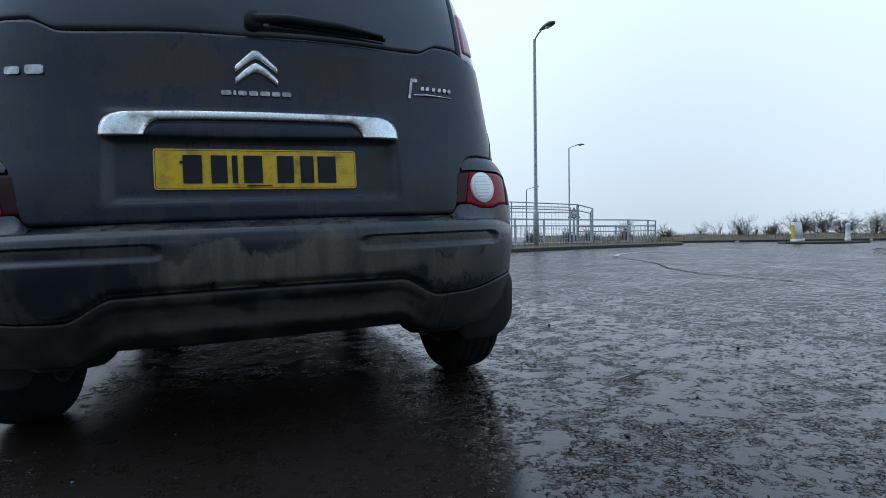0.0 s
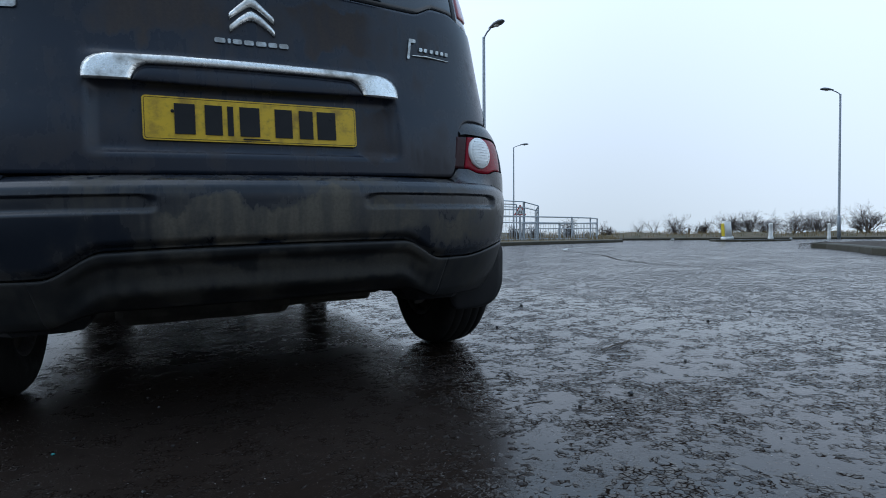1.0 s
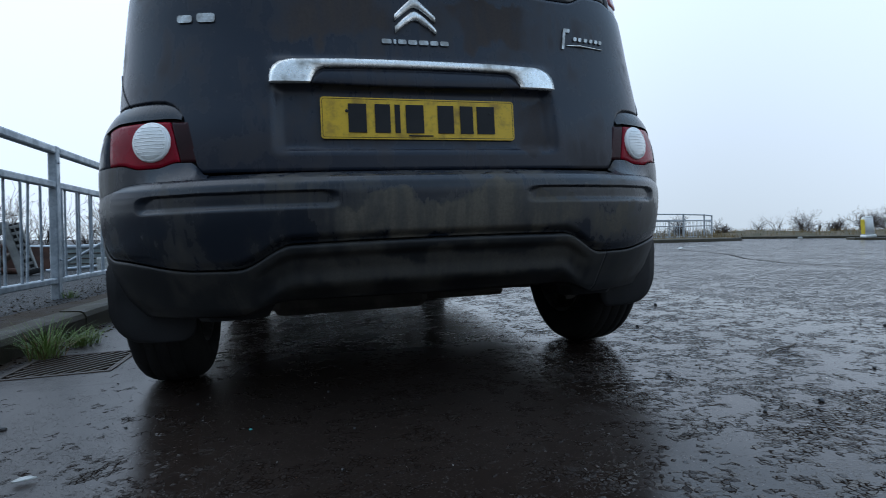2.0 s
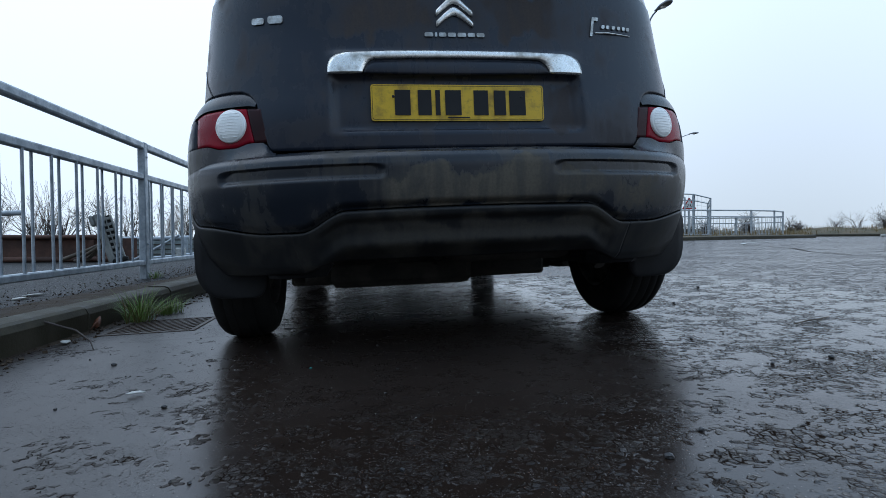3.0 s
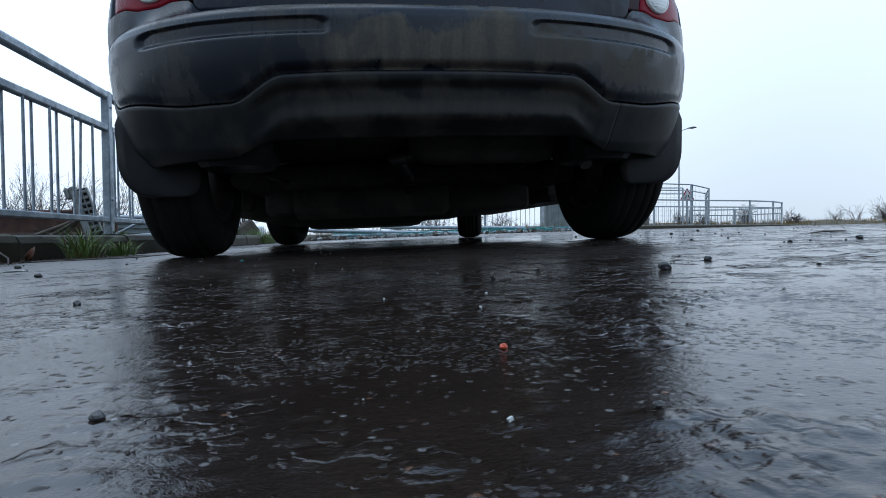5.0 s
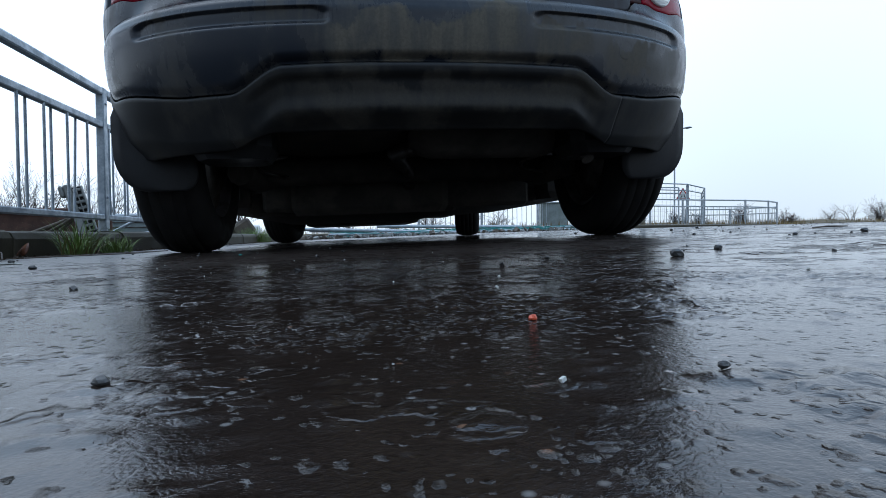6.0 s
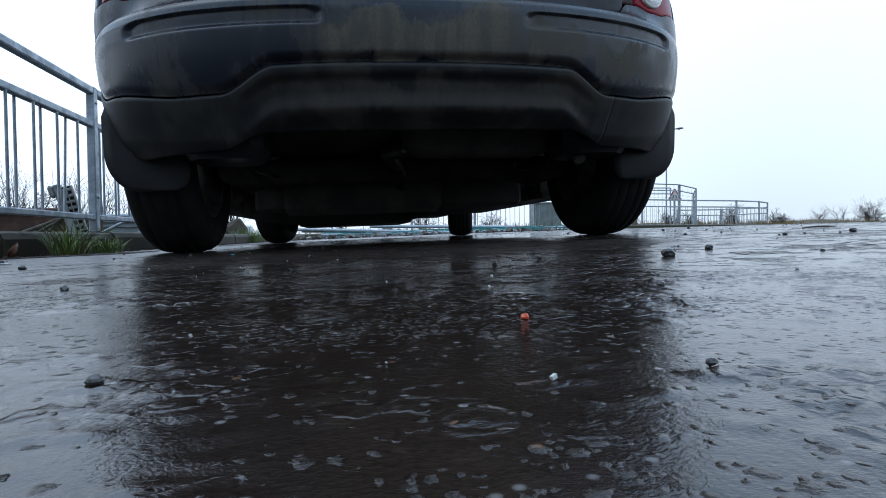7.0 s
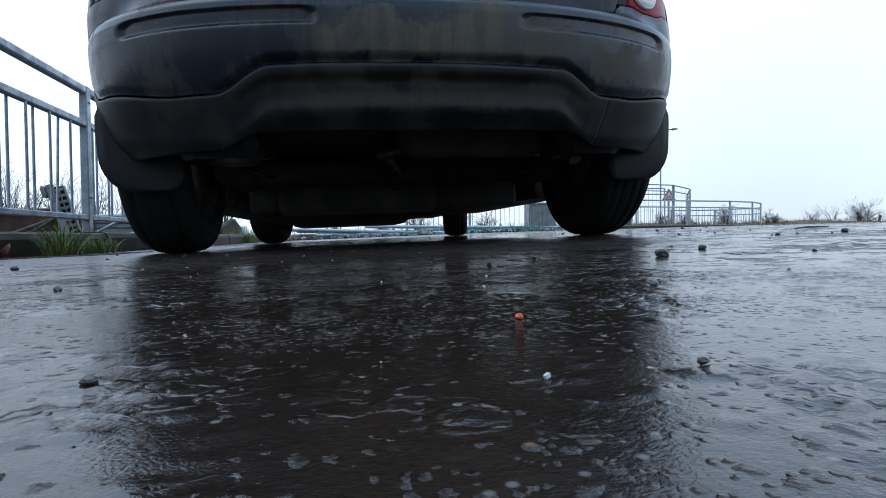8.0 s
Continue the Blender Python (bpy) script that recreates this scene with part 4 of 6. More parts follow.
def band(a, b, out, depth, div=6, up=0.0):
    """A strip between two rows of (x, z) points lying on the tailgate."""
    g = Geo()
    def finer(row):
        return [(p[0] + (q[0] - p[0]) * k / div, p[1] + (q[1] - p[1]) * k / div) for p, q in zip(row, row[1:]) for k in range(div)] + [row[-1]]
    a, b = [[(px, pz + up) for px, pz in finer(row)] for row in (a, b)]
    n = len(a)
    mid = [((p[0] + q[0]) / 2, (p[1] + q[1]) / 2) for p, q in zip(a, b)]
    v = []
    for row, o in ((a, out - depth), (a, out - 0.003), ([(p[0] * 0.88 + q[0] * 0.12, p[1] * 0.88 + q[1] * 0.12) for p, q in zip(a, b)], out), (mid, out + 0.002), ([(p[0] * 0.12 + q[0] * 0.88, p[1] * 0.12 + q[1] * 0.88) for p, q in zip(a, b)], out), (b, out - 0.003), (b, out - depth)):
        v += [BODY.at(x, z, o) for x, z in row]
    f = [(r * n + i, r * n + i + 1, (r + 1) * n + i + 1, (r + 1) * n + i) for r in range(6) for i in range(n - 1)]
    f += [tuple(r * n for r in range(7)), tuple(r * n + n - 1 for r in range(6, -1, -1))]
    return g.add(v, f, True)


trim_strip = part("trim_strip", band(outer, inner, 0.020, 0.03), M_CHROME, car, "pitted chrome trim strip")
handle_in = [(x * 0.99, z - 0.003) for x, z in inner]
handle_low = [(x * 0.985, 0.826 - 0.004 * (1 - (x / 0.28) ** 2)) for x, z in inner]
part("tailgate_handle", band(handle_in, handle_low, 0.011, 0.03), M_PAINT, car, "dark recessed tailgate handle")

plate_m = Matrix.Translation(BODY.at(0, 0.737, -0.006) + Vector((-0.004, 0, 0))) @ pose(0, 0, 0, -3.0, 0.4, 0)
rounded = lambda w, h, r: [(sx * (w - r) + r * math.cos(math.radians(a)), sz * (h - r) + r * math.sin(math.radians(a))) for sx, sz, a0 in ((1, 1, 0), (-1, 1, 90), (-1, -1, 180), (1, -1, 270)) for a in (a0, a0 + 30, a0 + 60, a0 + 90)]
plate = part("number_plate", Geo().plate(rounded(0.260, 0.0535, 0.008), 0.006), M_YELLOW, car, "grubby yellow plate with dark bars", m=plate_m)
line = Geo()
for w, h in ((0.2565, 0.0500),):
    o, i2 = rounded(w, h, 0.006), rounded(w - 0.0012, h - 0.0012, 0.005)
    n = len(o)
    line.add([(x, -0.0006, z) for x, z in o] + [(x, -0.0006, z) for x, z in i2], [(k, (k + 1) % n, n + (k + 1) % n, n + k) for k in range(n)])
part("plate_border", line, M_INK, plate)
for cx, w in ((-0.168, 0.046), (-0.103, 0.040), (-0.064, 0.014), (-0.018, 0.048), (0.066, 0.044), (0.124, 0.036), (0.178, 0.050)):
    part("plate_bar", Geo().box(cx - w / 2, cx + w / 2, -0.0022, -0.0008, -0.037, 0.037), M_INK, plate)
part("plate_bar", Geo().box(-0.035, 0.030, -0.0022, -0.0008, -0.0455, -0.0425), M_INK, plate)
for cx in (-0.195, 0.19):
    part("plate_screw", disc(0.004, 0.003, 0.001, 12), M_PLASTIC, plate, m=Matrix.Translation((cx, -0.003, 0.018)))

badge = part("badge", band([(-0.056, 1.018), (-0.03, 1.044), (-0.010, 1.063), (0, 1.067), (0.010, 1.063), (0.03, 1.044), (0.056, 1.018)], [(-0.056, 1.000), (-0.03, 1.022), (-0.010, 1.038), (0, 1.041), (0.010, 1.038), (0.03, 1.022), (0.056, 1.000)], 0.009, 0.012, 4, 0.010), M_CHROME, car, "two chrome chevron bars")
part("badge_bar", band([(-0.056, 0.984), (-0.03, 1.010), (-0.010, 1.026), (0, 1.030), (0.010, 1.026), (0.03, 1.010), (0.056, 0.984)], [(-0.056, 0.966), (-0.03, 0.988), (-0.010, 1.001), (0, 1.004), (0.010, 1.001), (0.03, 0.988), (0.056, 0.966)], 0.009, 0.012, 4, 0.010), M_CHROME, badge)


def letter_bar(x0, x1, z0, z1, slant=0.0):
    """A raised plain bar with rounded ends."""
    o = rounded((x1 - x0) / 2, (z1 - z0) / 2, min(x1 - x0, z1 - z0) * 0.3)
    cx, cz = (x0 + x1) / 2, (z0 + z1) / 2
    v = [BODY.at(cx + x + slant * z, cz + z, out) for out in (0.0, 0.0045) for x, z in o]
    n = len(o)
    return Geo().add(v, [tuple(range(n, 2 * n)), tuple(range(n - 1, -1, -1))] + [(i, (i + 1) % n, n + (i + 1) % n, n + i) for i in range(n)])


x = -0.094
for w in (0.026, 0.007, 0.022, 0.024, 0.026, 0.022, 0.024):
    part("wordmark_bar", letter_bar(x, x + w, 0.945, 0.958), M_BADGE, car)
    x += w + 0.0055
part("model_bar", letter_bar(-0.600, -0.564, 0.988, 1.008), M_BADGE, car)
part("model_bar", letter_bar(-0.553, -0.509, 0.988, 1.012), M_BADGE, car)
part("script_bar", letter_bar(0.442, 0.450, 0.958, 1.022, 0.2), M_BADGE, car)
part("script_bar", letter_bar(0.454, 0.470, 1.010, 1.022, 0.2), M_BADGE, car)
for x in (0.480, 0.497, 0.518, 0.538, 0.557, 0.574):
    part("script_bar", letter_bar(x, x + 0.011, 0.986, 0.998, 0.2), M_BADGE, car)
part("script_underline", Geo().tube([BODY.at(0.455, 0.970, 0.003), BODY.at(0.50, 0.972, 0.004), BODY.at(0.585, 0.970, 0.003)], [0.0015, 0.003, 0.0015], 6), M_CHROME, car)

# wheels
half_prof = [(0.3125, 0.0), (0.3115, 0.012), (0.3112, 0.013), (0.3098, 0.014), (0.3098, 0.019), (0.3110, 0.020), (0.3090, 0.044), (0.3070, 0.045), (0.3070, 0.049), (0.3083, 0.050), (0.3040, 0.066), (0.2970, 0.079), (0.2860, 0.089), (0.2680, 0.096), (0.2350, 0.098), (0.2020, 0.089), (0.1950, 0.080)]
tyre_prof = [(r, -a) for r, a in half_prof[:0:-1]] + half_prof
for sx in (-1, 1):
    for wy, track, steer in ((0.0, 0.721, 0), (2.54, 0.728, -12)):
        wheel = new("wheel")
        wheel.parent = car
        wheel.matrix_basis = pose(sx * track, wy, 0.309, 0, 0, steer)
        part("tyre", Geo().lathe(tyre_prof, "x", 64), M_RUBBER, wheel, "worn black tyre")
        rim = Geo().lathe([(0.197, -sx * 0.085), (0.185, -sx * 0.08), (0.178, -sx * 0.02), (0.17, sx * 0.055), (0.19, sx * 0.085), (0.197, sx * 0.085)], "x", 40)
        rim.lathe([(0.0, sx * 0.045), (0.06, sx * 0.045), (0.07, sx * 0.035), (0.07, 0.0), (0.0, 0.0)], "x", 24)
        for k in range(5):
            rim.box(min(sx * 0.03, sx * 0.05), max(sx * 0.03, sx * 0.05), -0.028, 0.028, 0.05, 0.18, 0.006, pose(0, 0, 0, 72 * k))
        part("rim", rim, M_RIM, wheel)
        part("brake_drum", Geo().lathe([(0.0, -sx * 0.075), (0.12, -sx * 0.075), (0.13, -sx * 0.06), (0.183, -sx * 0.052), (0.183, -sx * 0.04), (0.14, 0.0), (0.0, 0.0)], "x", 32), M_STEELDARK, wheel)
    part("inner_arch", Geo().box(min(sx * 0.54, sx * 0.70), max(sx * 0.54, sx * 0.70), -0.42, -0.37, 0.275, 0.60, 0.01), M_UNDER, car)
    # mud flap and wheel-arch liner
    fl = Geo()
    rows_, cols_ = 16, 8
    v = []
    for k in range(rows_ + 1):
        z = 0.172 + 0.27 * (k / rows_) ** 1.5
        low = 1 - min((z - 0.172) / 0.10, 1.0)
        outer = 0.824 - 0.030 * ease(z, 0.36, 0.44) - 0.080 * (1 - math.sqrt(1 - low**2 * 0.999))
        low = 1 - min((z - 0.172) / 0.05, 1.0)
        inner = 0.612 + 0.035 * (1 - math.sqrt(1 - low**2 * 0.999))
        for i in range(cols_ + 1):
            u = i / cols_
            v.append((sx * (inner + (outer - inner) * u), -0.372 + 0.025 * (1 - k / rows_) + 0.06 * max(0, u - 0.6) ** 1.3, z))
    k0 = len(v)
    v += [(px - sx * 0.002, py + 0.007, pz) for px, py, pz in v]
    w = cols_ + 1
    quads = [(r * w + c, r * w + c + 1, (r + 1) * w + c + 1, (r + 1) * w + c) for r in range(rows_) for c in range(cols_)]
    rim_i = list(range(w)) + [r * w + cols_ for r in range(1, rows_ + 1)] + [rows_ * w + c for c in range(cols_ - 1, -1, -1)] + [r * w for r in range(rows_ - 1, 0, -1)]
    quads += [tuple(k0 + q for q in f[::-1]) for f in quads] + [(a, b, k0 + b, k0 + a) for a, b in zip(rim_i, rim_i[1:] + rim_i[:1])]
    part("mud_flap", fl.add(v, quads, True), M_PLASTIC, car, "black moulded mud flap")
    for wy in (0.0, 2.54):
        liner = Geo()
        arc = [math.radians(a) for a in range(18, 151 if wy == 0.0 else 187, 12)]
        v = [(sx * xx, wy + 0.362 * math.cos(a), 0.31 + 0.362 * math.sin(a)) for a in arc for xx in (0.56, 0.77)]
        v2 = [(sx * 0.56, wy, 0.31)]
        n = len(arc)
        liner.add(v, [(2 * i, 2 * i + 1, 2 * i + 3, 2 * i + 2) for i in range(n - 1)], True)
        liner.add([v[2 * i] for i in range(n)] + v2, [(i, i + 1, n) for i in range(n - 1)])
        part("wheel_arch_liner", liner, M_UNDER, car)

# sides, roof and nose
TOP = [(-0.50, 1.10), (-0.44, 1.30), (-0.34, 1.48), (-0.18, 1.60), (0.2, 1.655), (0.9, 1.66), (1.4, 1.62), (1.75, 1.52), (2.25, 1.20), (2.42, 1.06), (2.8, 1.00), (3.1, 0.92), (3.30, 0.80), (3.38, 0.62), (3.40, 0.45), (3.36, 0.24)]


def half_width(y, z):
    plan = np.interp(y, [-0.12, 0.2, 1.2, 2.4, 2.9, 3.2, 3.4], [0.0, 0.0, 0.0, 0.0, -0.03, -0.12, -0.32])
    plan -= 0.075 * ease(z, 0.68, 0.85) * (1 - ease(y, -0.12, 0.45))
    return float(np.interp(z, [0.2, 0.35, 0.6, 0.95, 1.2, 1.5, 1.66], [0.835, 0.85, 0.86, 0.835, 0.78, 0.69, 0.60]) + plan)


for sx in (-1, 1):
    side = Geo()
    ys_ = sorted(set(round(v, 3) for v in steps(-0.125, 3.39, 90)))
    v, rows_ = [], 12
    for yy in ys_:
        low = 0.20
        for wy in (0.0, 2.54):
            d = 0.365**2 - (yy - wy) ** 2
            if d > 0:
                low = max(low, 0.31 + math.sqrt(d))
        high = min(0.93 if yy < 2.3 else 0.93 - 0.16 * ease(yy, 2.3, 3.4), float(np.interp(yy, [p[0] for p in TOP], [p[1] for p in TOP])) - 0.02)
        for k in range(rows_ + 1):
            z = low + (max(high, low + 0.01) - low) * k / rows_
            v.append((sx * half_width(yy, z), yy, z))
    n = rows_ + 1
    side.add(v, [(i * n + k, (i + 1) * n + k, (i + 1) * n + k + 1, i * n + k + 1) for i in range(len(ys_) - 1) for k in range(rows_)], True)
    part("body_side", side, M_PAINT, car)
    # side glass and pillars
    glass = Geo()
    v = []
    for yy in steps(-0.05, 2.25, 24):
        top = min(1.50, float(np.interp(yy, [p[0] for p in TOP], [p[1] for p in TOP])) - 0.10)
        for k in range(5):
            z = 0.95 + max(top - 0.95, 0.02) * k / 4
            v.append((sx * (half_width(yy, z) - 0.006), yy, z))
    glass.add(v, [(i * 5 + k, i * 5 + 5 + k, i * 5 + 6 + k, i * 5 + 1 + k) for i in range(24) for k in range(4)], True)
    part("side_window", glass, M_DARKGLASS, car)
    for py, lean in ((-0.10, 0.06), (0.75, 0.0), (1.55, 0.0)):
        part("pillar", Geo().tube([(sx * half_width(py, z), py + lean * (z - 0.93), z) for z in (0.92, 1.15, 1.35, 1.53)], 0.035, 8), M_PAINT, car)
    mirror = Geo().box(-0.09, 0.09, -0.05, 0.06, -0.07, 0.07, 0.025, pose(sx * 0.93, 2.15, 1.02, 0, 0, sx * 8))
    part("door_mirror", mirror, M_PAINT, car)
    part("headlamp", Geo().box(-0.10, 0.10, -0.16, 0.10, -0.07, 0.07, 0.03, pose(sx * 0.60, 3.10, 0.74, 12, 0, -sx * 28)), M_LENS, car)

v = []
fine_top = []
for (a, b), (c, d) in zip(TOP, TOP[1:]):
    fine_top += [(a + (c - a) * k / 4, b + (d - b) * k / 4) for k in range(4)]
fine_top.append(TOP[-1])
cols_ = 16
start = next(i for i, p in enumerate(fine_top) if p[1] >= 1.50)
stretch = {"roof": (start, 36), "windscreen": (30, 38), "bonnet": (37, 48), "front_bumper": (48, len(fine_top) - 1)}
for nm, (i0, i1) in stretch.items():
    g = Geo()
    v = []
    for a, b in fine_top[i0 : i1 + 1]:
        w = half_width(a, b)
        for k in range(cols_ + 1):
            u = 2 * k / cols_ - 1
            drop = (0.12 if nm == "roof" else 0.06) * abs(u) ** 4
            v.append((w * u, a - (0.10 * u * u if nm == "front_bumper" else 0), b - drop + (0.004 if nm == "windscreen" else 0)))
    n = cols_ + 1
    g.add(v, [(i * n + k, i * n + k + 1, (i + 1) * n + k + 1, (i + 1) * n + k) for i in range(i1 - i0) for k in range(cols_)], True)
    part(nm, g, M_DARKGLASS if nm == "windscreen" else M_BUMPER if nm == "front_bumper" else M_PAINT, car)

# underside
for nm, box in (("floor_pan", (-0.64, 0.26, 0.50, 2.20, 0.128, 0.24)), ("floor_pan", (0.262, 0.64, 0.50, 2.20, 0.160, 0.24)), ("boot_floor", (-0.56, 0.56, -0.52, 0.41, 0.36, 0.42)), ("subframe", (-0.62, 0.62, 2.22, 3.05, 0.165, 0.20)), ("cross_member", (-0.57, 0.57, 0.42, 0.46, 0.14, 0.42)), ("upper_floor", (-0.555, 0.555, -0.40, 3.0, 0.425, 0.45))):
    part(nm, Geo().box(*box, 0.015), M_UNDER, car)
part("sump_guard", Geo().box(-0.56, 0.30, 2.30, 3.30, 0.118, 0.165, 0.02), M_UNDER, car)
for sx in (-1, 1):
    part("sill", Geo().box(sx * 0.72 - 0.10, sx * 0.72 + 0.10, 0.40, 2.14, 0.165, 0.60, 0.03), M_UNDER, car)
    part("trailing_arm", Geo().tube([(sx * 0.50, 0.45, 0.30), (sx * 0.54, 0.2, 0.25), (sx * 0.57, 0.0, 0.26)], 0.045, 10), M_UNDER, car)
    part("spring", Geo().tube([(sx * 0.47 + 0.05 * math.cos(a), 0.05 + 0.05 * math.sin(a), 0.24 + 0.012 * a) for a in [0.5 * k for k in range(30)]], 0.007, 6), M_STEELDARK, car)
for sx in (-1, 1):
    part("chassis_leg", Geo().box(min(sx * 0.40, sx * 0.60), max(sx * 0.40, sx * 0.60), -0.50, -0.30, 0.236, 0.44, 0.03), M_PLASTIC, car)
part("rear_axle", Geo().tube([(-0.60, 0.18, 0.27), (-0.3, 0.21, 0.28), (0.3, 0.21, 0.28), (0.60, 0.18, 0.27)], 0.05, 12), M_UNDER, car)
can = Geo()
can.tube([(-0.03, -0.30, 0.322), (0.0, -0.30, 0.320), (0.03, -0.30, 0.318), (0.36, -0.30, 0.318), (0.40, -0.30, 0.320), (0.43, -0.30, 0.322)], [0.035, 0.060, 0.068, 0.068, 0.060, 0.035], 20)
silencer = part("silencer", can, M_UNDER, car, "dark exhaust silencer")
part("tailpipe", Geo().tube([(0.40, -0.32, 0.285), (0.455, -0.36, 0.275), (0.470, -0.40, 0.250), (0.472, -0.42, 0.225)], 0.018, 14), M_UNDER, silencer)
part("exhaust_pipe", Geo().tube([(0.0, -0.28, 0.29), (-0.06, -0.1, 0.30), (0.02, 0.2, 0.26), (0.05, 0.6, 0.20), (0.05, 1.8, 0.18)], 0.026, 12), M_STEELDARK, car)
part("fuel_tank", Geo().box(-0.45, 0.20, 0.36, 1.05, 0.120, 0.30, 0.03), M_UNDER, car)
part("spare_wheel_well", Geo().lathe([(0.0, 0.315), (0.24, 0.315), (0.29, 0.335), (0.31, 0.40), (0.0, 0.40)], "z", 32, Matrix.Translation((-0.30, -0.20, 0))), M_UNDER, car)
for sx in (-1, 1):
    part("heat_shield", Geo().box(sx * 0.3 - 0.12, sx * 0.3 + 0.12, 0.9, 1.9, 0.172, 0.186, 0.005), M_STEELDARK, car)


# ---- steel guardrails ----
def guardrail(a, b, label, posts=(True, True), height=0.972, bars=True, bend=None, bottom=0.10, pitch=0.121):
    """One panel of galvanised pedestrian railing from a to b, with its posts."""
    a, b = Vector(a), Vector(b)
    length = math.hypot(b.x - a.x, b.y - a.y)
    yaw = math.degrees(math.atan2(b.y - a.y, b.x - a.x))
    slope = (b.z - a.z) / length
    rail = thing("guardrail", label, "railing", pose(a.x, a.y, a.z, 0, 0, yaw), group="guardrail panels")
    def bar(name, x0, x1, y0, y1, z0, z1, c=0.006):
        g = Geo().box(x0, x1, y0, y1, z0, z1, c)
        g.v = [(x, y, z + slope * x) for x, y, z in g.v]
        return part(name, g, M_GALV, rail)
    for on, x in zip(posts, (0.0, length)):
        if on:
            post = bar("post", x - 0.030, x + 0.030, -0.025, 0.025, -0.02, height + 0.004)
            for z in (height - 0.10, 0.25):
                part("bolt", Geo().lathe([(0.0, -0.034), (0.007, -0.033), (0.009, -0.025), (0.0, -0.025)], "y", 10, Matrix.Translation((x, 0, z + slope * x))), M_GALV, post)
    e = 0.031
    bar("top_rail", e, length - e, -0.026, 0.026, height - 0.045, height, 0.008)
    bar("middle_rail", e, length - e, -0.022, 0.022, height - 0.262, height - 0.222)
    bar("bottom_rail", e, length - e, -0.022, 0.022, bottom, bottom + 0.036)
    if bars:
        n = int((length - 0.10) / pitch)
        for k in range(n):
            x = 0.069 + pitch * k
            off = 0.0135 if k % 2 else -0.0135
            lean = bend.get(k, 0.0) if bend else random.uniform(-0.004, 0.004)
            part("upright_bar", Geo().tube([(x, off, bottom + 0.03 + slope * x), (x + lean, off, height - 0.25 + slope * x)], 0.0075, 6, False), M_GALV, rail)
    return rail


FENCE_X = -1.857
for k in range(-3, 3):
    y0 = 0.067 + 2.0 * k
    guardrail((FENCE_X, y0, PAVE_Z), (FENCE_X, y0 + 2.0, PAVE_Z), "galvanised steel guardrail standing on the pavement", (True, k == 2), bend={13: 0.035} if k == 0 else None)

FAR_Z = 0.17
far_line = [(1.4, 11.7), (3.0, 11.65), (4.45, 11.55), (6.2, 12.5), (7.8, 13.75), (9.4, 14.75), (11.54, 15.08), (13.26, 15.23), (14.51, 15.65), (15.48, 16.38)]
for k, (p, q) in enumerate(zip(far_line, far_line[1:])):
    z0, z1 = (0.09 + 0.08 * min(1, max(0, (v[0] - 4) / 5)) for v in (p, q))
    guardrail((*p, z0), (*q, z1), "galvanised guardrail round the corner of the verge", (True, k == len(far_line) - 2))
guardrail((15.48, 16.38, FAR_Z), (14.9, 18.2, FAR_Z), "short galvanised guardrail return", (False, True), 0.8)
guardrail((14.9, 18.2, FAR_Z), (13.2, 18.6, FAR_Z), "short galvanised guardrail return", (False, True), 0.8)


# tall temporary mesh panels behind the railing
def mesh_panel(a, b, top0, top1, label):
    a, b = Vector(a), Vector(b)
    length = math.hypot(b.x - a.x, b.y - a.y)
    p = thing("mesh_fence_panel", label, "fence", pose(a.x, a.y, a.z, 0, 0, math.degrees(math.atan2(b.y - a.y, b.x - a.x))), group="temporary fence panels")
    up = lambda x: top0 + (top1 - top0) * x / length
    for x in (0.0, length):
        part("upright", Geo().tube([(x, 0, -0.02), (x, 0, up(x))], 0.028, 8), M_GALV, p)
    part("top_tube", Geo().tube([(0, 0, top0), (length, 0, top1)], 0.021, 8), M_GALV, p)
    part("middle_tube", Geo().tube([(0, 0, 0.86 * top0), (length, 0, 0.86 * top1)], 0.018, 8), M_GALV, p)
    part("bottom_tube", Geo().tube([(0, 0, 0.12), (length, 0, 0.12)], 0.021, 8), M_GALV, p)
    wires = Geo()
    for k in range(1, int(length / 0.14)):
        x = 0.14 * k
        wires.tube([(x, 0, 0.12), (x, 0, up(x))], 0.0028, 3, False)
    for k in range(1, 8):
        wires.tube([(0, 0, 0.12 + (top0 - 0.12) * k / 8), (length, 0, 0.12 + (top1 - 0.12) * k / 8)], 0.0028, 3, False)
    tagged(part("wire_mesh", wires, M_GALV, p), kind="stuff")
    return p


LAB = "tall galvanised wire mesh fence panel"
mesh_panel((6.2, 16.45, 0.15), (8.8, 16.05, 0.15), 1.66, 1.66, LAB)
mesh_panel((8.8, 16.05, 0.15), (11.37, 15.67, 0.15), 1.66, 1.56, LAB)
mesh_panel((9.1, 17.6, 0.15), (11.41, 16.3, 0.15), 1.60, 1.50, LAB)
mesh_panel((11.30, 15.64, 0.15), (11.80, 15.38, 0.15), 1.56, 1.40, LAB)
mesh_panel((11.80, 15.38, 0.15), (12.32, 16.30, 0.15), 1.40, 1.26, LAB)

# ---- verge ahead with its kerb ----
verge_edge = [(-9.0, 10.2), (0.0, 10.5), (3.5, 10.6), (6.36, 11.14), (9.0, 11.95), (11.5, 12.65), (13.29, 13.22), (14.6, 13.9), (15.6, 15.0), (16.1, 16.8), (16.2, 20.0), (17.2, 22.0), (20.5, 22.3)]


def along(points, step):
    out = []
    for (ax, ay), (bx, by) in zip(points, points[1:]):
        n = max(1, round(math.hypot(bx - ax, by - ay) / step))
        out += [(ax + (bx - ax) * k / n, ay + (by - ay) * k / n) for k in range(n)]
    return out + [points[-1]]


